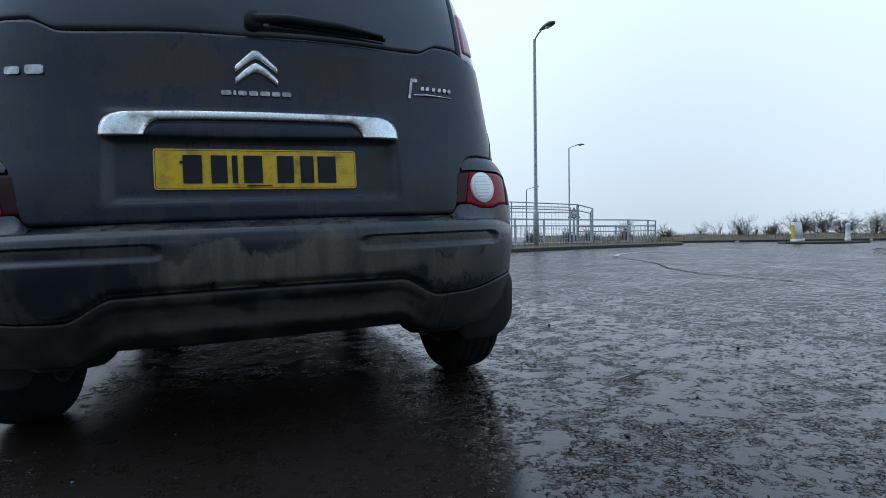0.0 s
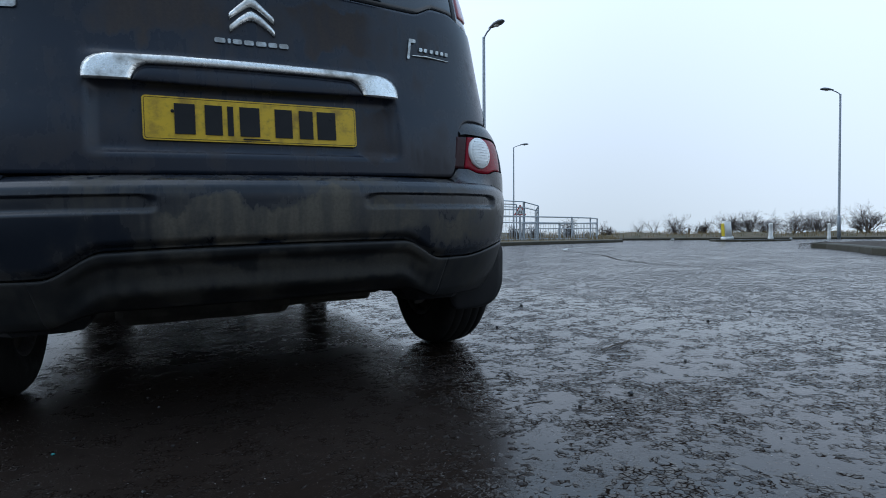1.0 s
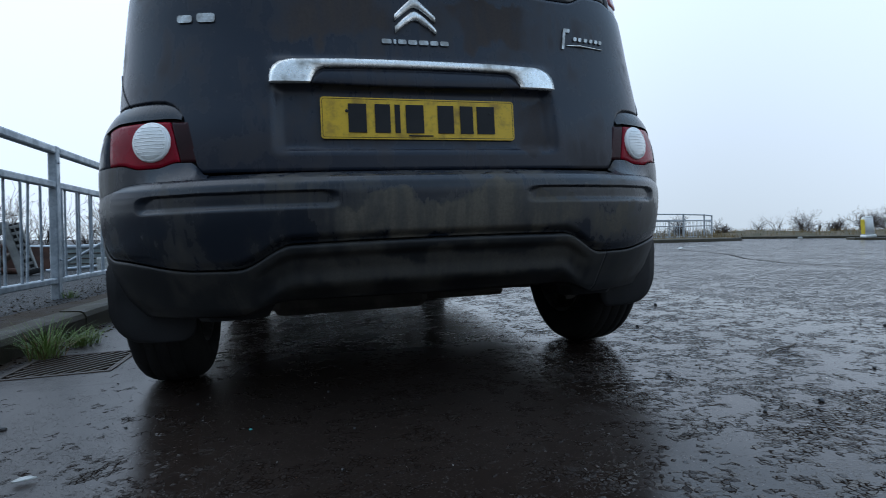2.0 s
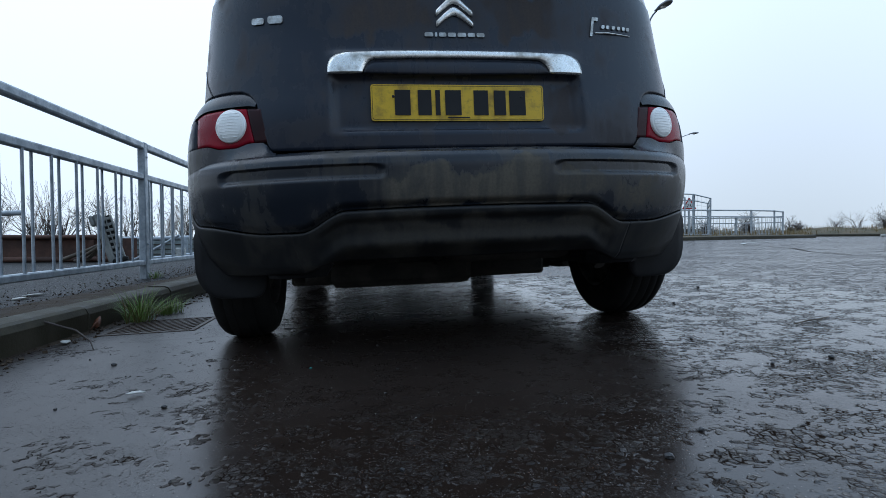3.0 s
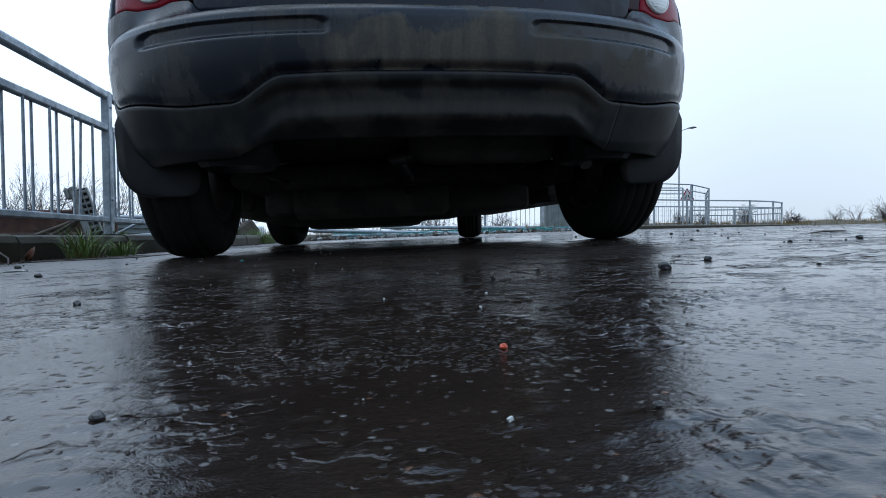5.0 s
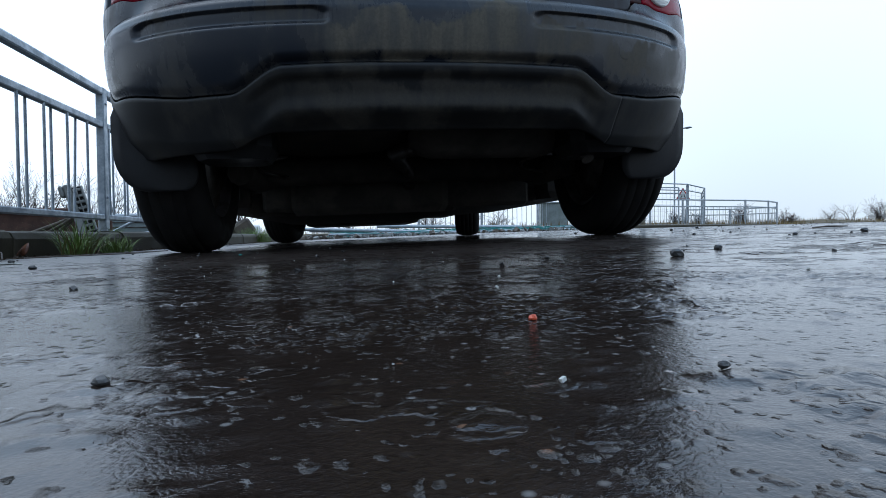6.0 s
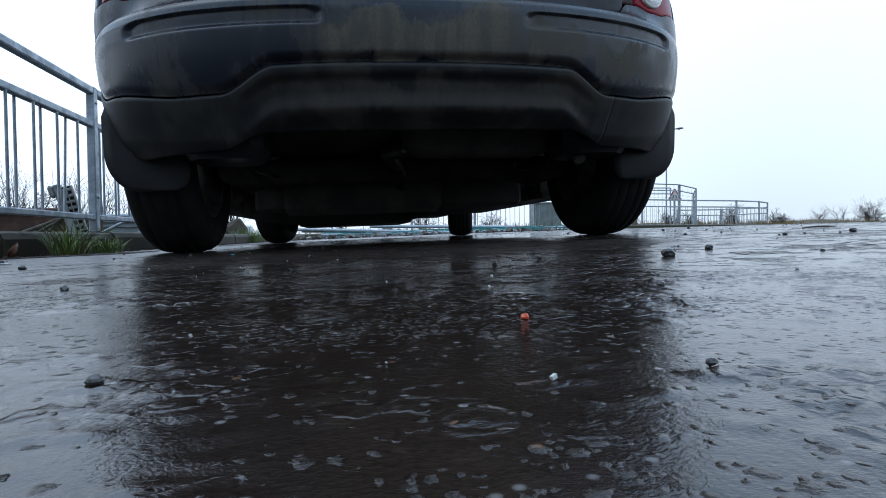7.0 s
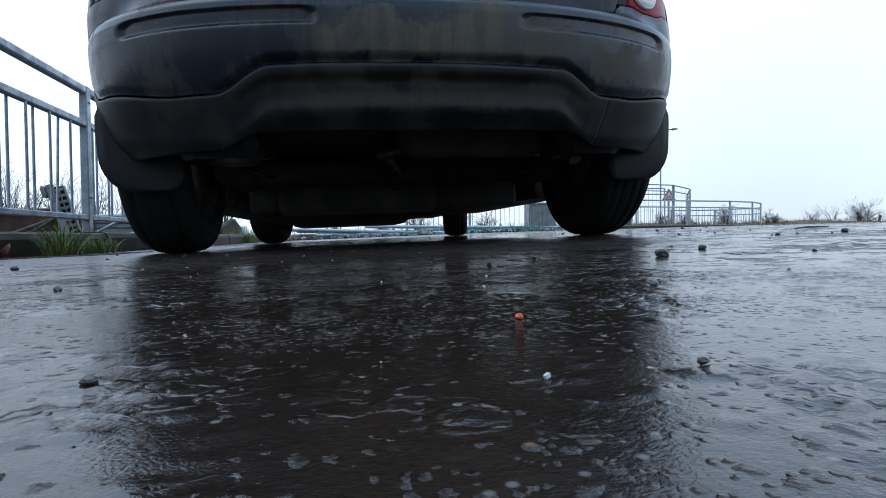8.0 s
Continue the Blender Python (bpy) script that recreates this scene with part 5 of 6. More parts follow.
def kerb_run(points, top, label, name="kerb", width=0.125):
    run = thing(name, label, "kerb", kind="structure")
    pts = along(points, 0.92)
    for (ax, ay), (bx, by) in zip(pts, pts[1:]):
        length = math.hypot(bx - ax, by - ay)
        za = gz(ax, ay) + top
        g = Geo()
        prof = [(-0.0, -0.3), (0.0, -0.022), (0.012, -0.006), (0.03, 0.0), (width, 0.0), (width, -0.3)]
        n = len(prof)
        zb = gz(bx, by) + top
        g.add([(0.003, d, z) for d, z in prof] + [(length - 0.003, d, z + zb - za) for d, z in prof], [tuple(range(n)), tuple(range(2 * n - 1, n - 1, -1))] + [(i, n + i, n + (i + 1) % n, (i + 1) % n) for i in range(n)])
        part("kerb_stone", g, M_KERB, run, m=pose(ax, ay, za, 0, 0, math.degrees(math.atan2(by - ay, bx - ax))))
    return run


kerb_run(verge_edge, 0.10, "low wet concrete kerb round the verge")
verge = Geo()
edge = along(verge_edge, 0.9)
for (ax, ay), (bx, by) in zip(edge, edge[1:]):
    prev = None
    for d, h in ((0.12, 0.095), (0.7, 0.12), (2.0, 0.10), (5.0, 0.08), (14.0, -0.05), (60.0, -0.6)):
        pa = (ax - 0.15 * d, ay + d, gz(ax, ay) + h)
        pb = (bx - 0.15 * d, by + d, gz(bx, by) + h)
        if prev:
            verge.add([prev[0], prev[1], pb, pa], [(0, 1, 2, 3)], True)
        prev = (pa, pb)
solid("verge", verge, M_VERGE, "rough verge of dead grass behind the kerb", "verge", kind="structure")

far_edge = [(15.5, 26.0), (16.6, 21.5), (18.6, 18.3), (22.5, 16.6), (27.5, 14.9), (33.0, 12.9), (40.0, 9.6), (48.0, 5.0), (60.0, -3.0)]
kerb_run(far_edge, 0.10, "far concrete kerb along the field edge")
bank = Geo()
edge = along(far_edge, 1.5)
for (ax, ay), (bx, by) in zip(edge, edge[1:]):
    prev = None
    for d, h in ((0.12, 0.10), (0.8, 0.20), (2.2, 0.34), (4.5, 0.30), (9.0, -0.1), (40.0, -2.5)):
        wob = 0.06 * math.sin(ax * 1.3) + 0.04 * math.sin(ax * 3.1 + d)
        wob2 = 0.06 * math.sin(bx * 1.3) + 0.04 * math.sin(bx * 3.1 + d)
        up_a = h + (wob if 0.5 < d < 6 else 0)
        up_b = h + (wob2 if 0.5 < d < 6 else 0)
        pa = (ax + 0.34 * d, ay + 0.94 * d, gz(ax, ay) + up_a)
        pb = (bx + 0.34 * d, by + 0.94 * d, gz(bx, by) + up_b)
        if prev:
            bank.add([prev[0], prev[1], pb, pa], [(0, 1, 2, 3)], True)
        prev = (pa, pb)
solid("grass_bank", bank, M_VERGE, "low bank of dead winter grass", "verge", kind="structure")


def blades(name, spots, height, width, material, label, lean=0.5, seed=5):
    """Many single grass blades, each a bent narrow strip."""
    rnd = random.Random(seed)
    g = Geo()
    for x, y, z in spots:
        h = height * rnd.uniform(0.45, 1.15)
        a = rnd.uniform(0, 2 * math.pi)
        w = width * rnd.uniform(0.6, 1.2)
        dx, dy = math.cos(a), math.sin(a)
        tip = rnd.uniform(0.1, 1.0) * lean * h
        px, py = -dy * w, dx * w
        g.add([(x - px, y - py, z), (x + px, y + py, z), (x + px * 0.7 + dx * tip * 0.35, y + py * 0.7 + dy * tip * 0.35, z + h * 0.6), (x - px * 0.7 + dx * tip * 0.35, y - py * 0.7 + dy * tip * 0.35, z + h * 0.6), (x + dx * tip, y + dy * tip, z + h * (1 - 0.25 * tip / h))], [(0, 1, 2, 3), (3, 2, 4)])
    return solid(name, g, material, label, "grass", kind="stuff")


rnd = random.Random(11)
spots = []
edge = along(far_edge, 0.5)
for ax, ay in edge[:110]:
    for k in range(60):
        d = rnd.uniform(0.25, 4.6)
        h = float(np.interp(d, [0.12, 0.8, 2.2, 4.5], [0.10, 0.20, 0.34, 0.30])) - 0.03
        spots.append((ax + 0.34 * d + rnd.uniform(-0.4, 0.4), ay + 0.94 * d + rnd.uniform(-0.3, 0.3), gz(ax, ay) + h))
blades("dead_grass", spots, 0.24, 0.010, M_DRYGRASS, "straw-coloured dead grass on the bank")
spots = []
for ax, ay in along(verge_edge, 0.4):
    for k in range(34):
        d = abs(rnd.gauss(0, 1.3)) + 0.15
        spots.append((ax - 0.15 * d + rnd.uniform(-0.3, 0.3), ay + d, gz(ax, ay) + 0.10))
blades("verge_grass", spots, 0.17, 0.006, M_DRYGRASS, "short dead grass along the verge", seed=6)


# ---- bare shrubs ----
def shrub(x, y, z, height, width, seed, label="leafless winter hawthorn bush", stems=7, density=1.0, least=0.0, wild=0.20):
    rnd = random.Random(seed)
    top = thing("bush", label, "bush", Matrix.Translation((x, y, z)), group="bare bushes")
    wood, twig = Geo(), Geo()
    def grow(p, d, length, r, level):
        pts, rad = [p], [r]
        segs = 4 if level < 2 else 3
        for k in range(segs):
            d = (d + Vector((rnd.gauss(0, wild), rnd.gauss(0, wild), rnd.gauss(0.03, 0.13)))).normalized()
            p = p + d * length / segs
            pts.append(p)
            rad.append(max(r * (1 - 0.55 * (k + 1) / segs), least))
            if level < 3 and (k > 0 or level == 0):
                for _ in range(rnd.choice((1, 2, 3)) if level < 2 else rnd.choice((1, 1, 2))):
                    if rnd.random() < density:
                        nd = (d + Vector((rnd.gauss(0, 3.75 * wild), rnd.gauss(0, 3.75 * wild), rnd.gauss(0.12, 0.45)))).normalized()
                        grow(p, nd, length * rnd.uniform(0.45, 0.72), rad[-1] * 0.7, level + 1)
        (wood if level < 2 else twig).tube(pts, rad, 5 if level < 2 else 3, False)
    for s in range(stems):
        a = rnd.uniform(0, 2 * math.pi)
        out = rnd.uniform(0.1, 0.9) * width / height
        d = Vector((math.cos(a) * out, math.sin(a) * out, 1)).normalized()
        grow(Vector((rnd.gauss(0, 0.08 * width), rnd.gauss(0, 0.08 * width), -0.05)), d, height * rnd.uniform(0.5, 0.75), 0.016 * height, 0)
    part("stem", wood, M_BRANCH, top)
    part("twig_crown", twig, M_BRANCH, top)
    return top


for k, (x, y, z, h, w) in enumerate((
        (19.4, 20.3, 0.2, 0.75, 0.8), (22.85, 18.8, 0.3, 1.0, 1.0), (25.0, 18.9, 0.3, 0.8, 0.9),
        (26.3, 18.6, 0.4, 1.0, 0.9), (27.4, 18.2, 0.4, 1.15, 0.9), (28.4, 17.8, 0.4, 1.05, 0.9), (29.8, 17.2, 0.4, 1.2, 1.0), (31.0, 16.6, 0.4, 1.3, 1.0),
        (34.2, 16.0, 0.4, 1.55, 1.1), (36.3, 15.0, 0.4, 1.4, 1.0), (37.8, 14.2, 0.4, 1.8, 1.2), (39.8, 13.2, 0.4, 1.5, 1.2), (42.0, 12.0, 0.4, 1.7, 1.3),
        (44.5, 10.6, 0.3, 1.6, 1.3), (16.4, 19.4, 0.2, 0.95, 0.7), (15.2, 20.6, 0.2, 0.7, 0.6), (12.9, 18.6, 0.2, 0.7, 0.6), (11.2, 18.8, 0.2, 0.6, 0.7), (9.0, 18.6, 0.2, 0.6, 0.7))):
    shrub(x, y, z, 0.92 * h, 1.5 * w if x > 24 else w, 40 + k, stems=9 if x < 24 else 14, density=0.92, least=0.0030)
shrub(21.5, 20.2, 0.3, 0.85, 0.95, 61, "pale thin leafless bush on the bank", 8, 0.6)
shrub(22.1, 19.6, 0.3, 1.1, 0.5, 62, "small bare sapling with an open crown", 3, 0.62)
for k, (x, y, h) in enumerate(((1.0, 14.3, 0.75), (2.0, 13.8, 0.7), (2.9, 13.6, 0.7), (3.9, 13.4, 0.65), (-0.4, 14.2, 0.8), (-2.0, 13.0, 0.9))):
    shrub(x, y, 0.1, h, 0.8, 80 + k, "low tangle of brown leafless scrub", 8)
for k, (x, y, h, w) in enumerate(((-7.9, 9.4, 1.25, 0.9), (-7.1, 9.0, 1.05, 0.8), (-6.5, 9.5, 1.2, 0.8), (-5.9, 9.0, 1.25, 0.8), (-5.3, 9.4, 1.05, 0.8), (-4.7, 9.1, 1.1, 0.7), (-4.1, 9.6, 0.95, 0.8), (-3.6, 9.2, 1.1, 0.7), (-3.1, 9.8, 1.15, 0.7), (-2.7, 10.4, 1.2, 0.8))):
    shrub(x, y, 0.0, 0.88 * h, w, 120 + k, "thin leafless shrub behind the railing", 6, 0.75, 0.0022, 0.09)
for k, (x, y, h, w) in enumerate(((-9.4, 8.0, 2.6, 1.3), (-7.4, 7.0, 2.1, 0.9))):
    shrub(x, y, 0.0, h, w, 150 + k, "tall thin leafless shrub behind the railing", 5, 0.6, 0.0025)


# ---- street lamps ----
def street_lamp(x, y, z, height, aim, arm, label, head=0.62):
    lamp = thing("street_lamp", label, "street lamp", pose(x, y, z, 0, 0, aim), group="street lamps")
    part("base_sleeve", Geo().lathe([(0.0, -0.05), (0.085, -0.05), (0.085, 1.05), (0.065, 1.12), (0.0, 1.12)], "z", 16), M_GALV, lamp)
    part("pole", Geo().tube([(0, 0, 1.0), (0, 0, height * 0.6), (0, 0, height)], [0.058, 0.052, 0.045], 14), M_GALV, lamp)
    part("arm", Geo().tube([(0, 0, height - 0.10), (0.05, 0, height + 0.02), (arm * 0.55, 0, height + 0.12), (arm, 0, height + 0.18)], 0.026, 8), M_GALV, lamp)
    g = Geo()
    n = 12
    prof = [(0.0, 0.03, 0.03), (0.12, 0.07, 0.05), (0.30, 0.125, 0.085), (0.48, 0.135, 0.085), (0.60, 0.09, 0.05), (0.66, 0.02, 0.015)]
    v = [(arm - 0.06 + u * head / 0.62, wd * math.cos(a), height + 0.20 + 0.08 * u + (ht if math.sin(a) > 0 else ht * 0.55) * math.sin(a)) for u, wd, ht in prof for a in (2 * math.pi * k / n for k in range(n))]
    g.add(v, [(r * n + k, r * n + (k + 1) % n, (r + 1) * n + (k + 1) % n, (r + 1) * n + k) for r in range(len(prof) - 1) for k in range(n)] + [tuple(range(n - 1, -1, -1)), tuple(range(5 * n, 6 * n))], True)
    hd = part("lamp_head", g, M_HEAD, lamp, "grey oval lantern")
    part("lamp_glass", Geo().lathe([(0.0, -0.05), (0.05, -0.045), (0.085, -0.02), (0.09, 0.0), (0.0, 0.0)], "z", 16, Matrix.Translation((arm + 0.28, 0, height + 0.20))), M_LENS, hd)
    return lamp


street_lamp(8.30, 13.28, 0.25, 6.45, -76, 0.30, "galvanised street lamp column with a grey lantern")
street_lamp(21.65, 32.85, 0.0, 6.98, -18, 0.55, "distant galvanised street lamp column")
street_lamp(21.0, 38.3, 0.0, 4.4, -10, 0.60, "far small street lamp column", 0.5)
street_lamp(28.9, 14.4, 0.2, 7.1, 155, 0.40, "galvanised street lamp column on the bank")

# ---- warning sign ----
sign = thing("warning_sign", "triangular red-bordered road narrows sign on a grey post", "sign", pose(11.76, 16.58, 0.15, 0, 0, -18))
part("post", Geo().tube([(0, 0.03, -0.05), (0, 0.03, 1.50)], 0.038, 10), M_GALV, sign)
def tri(side, cut):
    h = side * 0.866
    pts = []
    for cx, cz in ((-side / 2, 0), (side / 2, 0), (0, h)):
        m = Vector((0 - cx, h / 3 - cz)).normalized()
        for da in (-35, 0, 35):
            a = math.atan2(-m.y, -m.x) + math.radians(da)
            pts.append((cx + m.x * cut * 2 + cut * math.cos(a), cz + m.y * cut * 2 + cut * math.sin(a)))
    return pts
board = part("board", Geo().plate(tri(0.52, 0.025), 0.012, Matrix.Translation((0, -0.012, 1.08))), M_SIGNRED, sign, "red triangular border")
part("panel", Geo().plate(tri(0.375, 0.014), 0.004, Matrix.Translation((0, -0.0165, 1.122))), M_WHITE, board)
for sx in (-1, 1):
    part("symbol", Geo().plate([(sx * 0.058, 0.0), (sx * 0.083, 0.0), (sx * 0.083, 0.03), (sx * 0.050, 0.07), (sx * 0.050, 0.13), (sx * 0.026, 0.13), (sx * 0.026, 0.06), (sx * 0.058, 0.025)], 0.002, Matrix.Translation((0, -0.0195, 1.145))), M_INK, board)

# ---- traffic island, bollards and posts ----
island = [(17.5, 12.2), (17.9, 11.5), (19.3, 11.1), (20.6, 11.4), (21.0, 12.1), (20.5, 12.8), (19.0, 13.1), (18.0, 12.9), (17.5, 12.2)]
kerb_run(island, 0.075, "low dark kerb of the traffic island", width=0.15)
top = Geo()
mid = (19.2, 12.1)
for (ax, ay), (bx, by) in zip(island, island[1:]):
    top.add([(mid[0], mid[1], gz(*mid) + 0.075), (ax * 0.99 + mid[0] * 0.01, ay * 0.99 + mid[1] * 0.01, gz(ax, ay) + 0.07), (bx * 0.99 + mid[0] * 0.01, by * 0.99 + mid[1] * 0.01, gz(bx, by) + 0.07)], [(0, 1, 2)])
solid("traffic_island", top, M_PAVE, "paved top of the small traffic island", "island", kind="structure")

bol = thing("bollard", "leaning white traffic bollard with a yellow face", "bollard", pose(18.1, 12.2, gz(18.1, 12.2) + 0.07, 0, -5, -10))
g = Geo()
for (z0, w0, d0), (z1, w1, d1) in (((0.0, 0.20, 0.15), (0.10, 0.19, 0.14)), ((0.10, 0.165, 0.115), (0.66, 0.15, 0.10)), ((0.66, 0.15, 0.10), (0.70, 0.13, 0.085))):
    o0, o1 = rounded(w0, d0, 0.05), rounded(w1, d1, 0.05)
    n = len(o0)
    g.add([(px, py, z0) for px, py in o0] + [(px, py, z1) for px, py in o1], [tuple(range(n - 1, -1, -1)), tuple(range(n, 2 * n))] + [(k, (k + 1) % n, n + (k + 1) % n, n + k) for k in range(n)], True)
part("shell", g, M_WHITE, bol)
part("yellow_face", Geo().box(-0.176, -0.149, -0.075, 0.075, 0.14, 0.62, 0.004), M_AMBER, bol, "yellow reflective face")
for x, y, girth in ((24.3, 14.75, 0.9), (27.6, 14.1, 0.65)):
    p = thing("white_post", "short white marker post at the verge", "post", pose(x, y, gz(x, y) + 0.02, 0, 0, 0), group="white marker posts")
    part("shaft", Geo().lathe([(r * girth, z) for r, z in ((0.0, -0.1), (0.13, -0.1), (0.13, 0.10), (0.10, 0.16), (0.09, 0.66), (0.105, 0.68), (0.105, 0.73), (0.06, 0.76), (0.0, 0.76))], "z", 14), M_WHITE, p)
for x, y, h, tilt in ((25.6, 18.3, 0.75, 6), (33.0, 15.3, 0.7, 2), (35.4, 14.9, 0.75, -3), (23.6, 18.8, 0.4, 35), (38.9, 13.2, 0.7, 3)):
    p = thing("fence_post", "old dark timber fence post on the bank", "post", pose(x, y, gz(x, y) + 0.25, 0, tilt, 20), group="old fence posts")
    part("timber", Geo().box(-0.045, 0.045, -0.045, 0.045, -0.15, h, 0.008), M_TIMBER, p)

isl2 = [(10.95, 4.75), (10.7, 4.35), (9.6, 3.35), (8.5, 2.45), (7.8, 1.6), (7.6, 0.4), (8.5, -1.2), (12.0, -2.6), (16.0, -1.6), (17.5, 1.2), (15.6, 4.0), (12.6, 5.1), (11.3, 5.0), (10.95, 4.75)]
kerb_run(isl2, 0.105, "brown concrete kerb of the roundabout island", width=0.14)
top = Geo()
mid = (12.4, 1.2)
for (ax, ay), (bx, by) in zip(isl2, isl2[1:]):
    top.add([(mid[0], mid[1], gz(*mid) + 0.14), (ax * 0.985 + mid[0] * 0.015, ay * 0.985 + mid[1] * 0.015, gz(ax, ay) + 0.10), (bx * 0.985 + mid[0] * 0.015, by * 0.985 + mid[1] * 0.015, gz(bx, by) + 0.10)], [(0, 1, 2)])
solid("island_top", top, M_SOIL, "dark gritty top of the roundabout island", "island", kind="structure")
g = Geo()
for k in range(7):
    a = 0.9 * k
    g.tube([(10.6 + 0.1 * math.cos(a), 4.7 + 0.1 * math.sin(a), gz(10.6, 4.7)), (10.75 + 0.2 * math.cos(a), 4.75, gz(10.7, 4.7) + 0.09), (10.9 + 0.25 * math.cos(a + 1), 4.7 + 0.2 * math.sin(a), gz(10.7, 4.7) + 0.02 + 0.02 * k)], 0.004, 5)
solid("dead_branch", g, M_BRANCH, "small dead branch caught on the island kerb", "branch")
for x, y in ((26.0, 14.9), (19.0, 15.6)):
    solid("litter", Geo().box(-0.16, 0.16, -0.05, 0.05, 0, 0.09, 0.02), M_PAPER, "white litter lying on the far road", "litter", pose(x, y, gz(x, y), 0, 0, 30))

# sealed joint across the road
seam_pts = [(6.84, 7.17), (6.35, 6.6), (6.15, 5.9), (5.6, 4.6), (4.95, 3.6), (4.6, 2.7), (4.56, 2.0), (4.55, 1.5)]
g = Geo()
run = along(seam_pts, 0.12)
for k, ((ax, ay), (bx, by)) in enumerate(zip(run, run[1:])):
    w0, w1 = (0.018 + 0.008 * math.sin(3.1 * j) for j in (k, k + 1))
    g.add([(ax - w0, ay, gz(ax, ay) + 0.004), (ax + w0, ay, gz(ax, ay) + 0.004), (bx + w1, by, gz(bx, by) + 0.004), (bx - w1, by, gz(bx, by) + 0.004)], [(0, 1, 2, 3)])
solid("road_joint", g, M_SOIL, "dark sealed joint across the asphalt", "road joint", kind="structure")
# the second run paints the joint's bright reflection as a thin pale strip
for seam_pts, half in (([(6.7, 6.95), (6.84, 7.25), (7.4, 7.9), (8.6, 8.6), (10.6, 9.1)], 0.05), ([(4.55, 1.5), (4.44, 1.24), (4.31, 0.89), (4.2, 0.5)], 0.012)):
    g = Geo()
    run = along(seam_pts, 0.12)
    for (ax, ay), (bx, by) in zip(run, run[1:]):
        side_ = Vector((ay - by, bx - ax, 0)).normalized() * half * random.uniform(0.7, 1.1)
        g.add([(ax - side_.x, ay - side_.y, gz(ax, ay) + 0.004), (ax + side_.x, ay + side_.y, gz(ax, ay) + 0.004), (bx + side_.x, by + side_.y, gz(bx, by) + 0.004), (bx - side_.x, by - side_.y, gz(bx, by) + 0.004)], [(0, 1, 2, 3)])
    solid("road_line", g, M_PAPER, "pale line across the asphalt", "road marking", kind="structure")

# ---- gutter: drain, grass, twigs, leaves ----
dx_, dy_, hx_, hy_ = DRAIN
drain = thing("drain_grate", "rusty iron gutter grate with slanting bars", "drain", pose(dx_, dy_, gz(dx_, dy_), 0, -1.9, 0))
for sx in (-1, 1):
    part("frame_bar", Geo().box(sx * hx_ - 0.011, sx * hx_ + 0.011, -hy_ - 0.011, hy_ + 0.011, -0.03, 0.003, 0.002), M_IRON, drain)
    part("frame_bar", Geo().box(-hx_ + 0.0115, hx_ - 0.0115, sx * hy_ - 0.011, sx * hy_ + 0.011, -0.03, 0.0026, 0.002), M_IRON, drain)
ux, uy = math.sin(radians(38)), math.cos(radians(38))
for k in range(-6, 7):
    ox, oy = uy * 0.038 * k, -ux * 0.038 * k
    ends = sorted(((sx * (hx_ - 0.016) - ox) / ux, (sx * (hy_ - 0.016) - oy) / uy) for sx in (-1, 1))
    t0, t1 = max(ends[0]), min(ends[1])
    if t1 - t0 > 0.03:
        part("slat", Geo().box(-0.009, 0.009, t0, t1, -0.028, 0.0015, 0.002, pose(ox, oy, 0, 0, 0, -38)), M_IRON, drain)
part("pit", Geo().box(-hx_ + 0.012, hx_ - 0.012, -hy_ + 0.012, hy_ - 0.012, -0.06, -0.030), M_PIT, drain)


def tuft(x, y, z, r, height, count, label, seed, material=None):
    rnd = random.Random(seed)
    g = Geo()
    for _ in range(count):
        a, d = rnd.uniform(0, 2 * math.pi), r * rnd.random() ** 0.7 * 0.5
        bx, by = d * math.cos(a), d * math.sin(a)
        lean = rnd.uniform(0.2, 1.25)
        h = height * rnd.uniform(0.4, 1.0)
        b = a + rnd.gauss(0, 0.6)
        ox, oy = math.cos(b), math.sin(b)
        w = rnd.uniform(0.0009, 0.0019)
        px, py = -oy * w, ox * w
        pts = [(bx + ox * h * lean * u**1.7, by + oy * h * lean * u**1.7, h * (u - 0.35 * lean * u * u)) for u in (0, 0.35, 0.7, 1.0)]
        v = [(q[0] + s * px * t, q[1] + s * py * t, q[2]) for q, t in zip(pts, (1, 1, 0.7, 0.1)) for s in (-1, 1)]
        g.add(v, [(0, 1, 3, 2), (2, 3, 5, 4), (4, 5, 7, 6)], True)
    return solid("grass_tuft", g, material or M_GRASS, label, "grass", Matrix.Translation((x, y, z)), kind="stuff", group="gutter grass")


tuft(-1.33, 0.56, -0.071, 0.12, 0.21, 150, "green grass tuft growing in the gutter", 1)
tuft(-1.285, 0.80, -0.069, 0.13, 0.11, 190, "low bright green grass in the gutter", 2)
tuft(-1.33, 0.55, -0.071, 0.15, 0.17, 40, "straw-coloured dead blades among the gutter grass", 6, M_DRYGRASS)
tuft(-1.335, 4.75, -0.06, 0.34, 0.24, 500, "green grass tuft further along the gutter", 3)
tuft(-1.80, 2.1, PAVE_Z, 0.10, 0.07, 60, "small green weed at the railing post", 4)

silt = Geo()
rnd = random.Random(8)
silt_rows = []
for k in range(70):
    yv = -1.6 + 0.1 * k
    silt_rows.append([(kerb_x(yv) - 0.06 + (0.075 + 0.03 * math.sin(3 * yv) + 0.035 * rnd.random()) * i / 4, yv, gz(kerb_x(yv), yv) + 0.006 * (1 - i / 4) ** 0.7 - 0.001) for i in range(5)])
for a, b in zip(silt_rows, silt_rows[1:]):
    for i in range(4):
        silt.add([a[i], a[i + 1], b[i + 1], b[i]], [(0, 1, 2, 3)], True)
solid("gutter_silt", silt, M_SOIL, "dark silt washed against the kerb", "silt", kind="stuff")


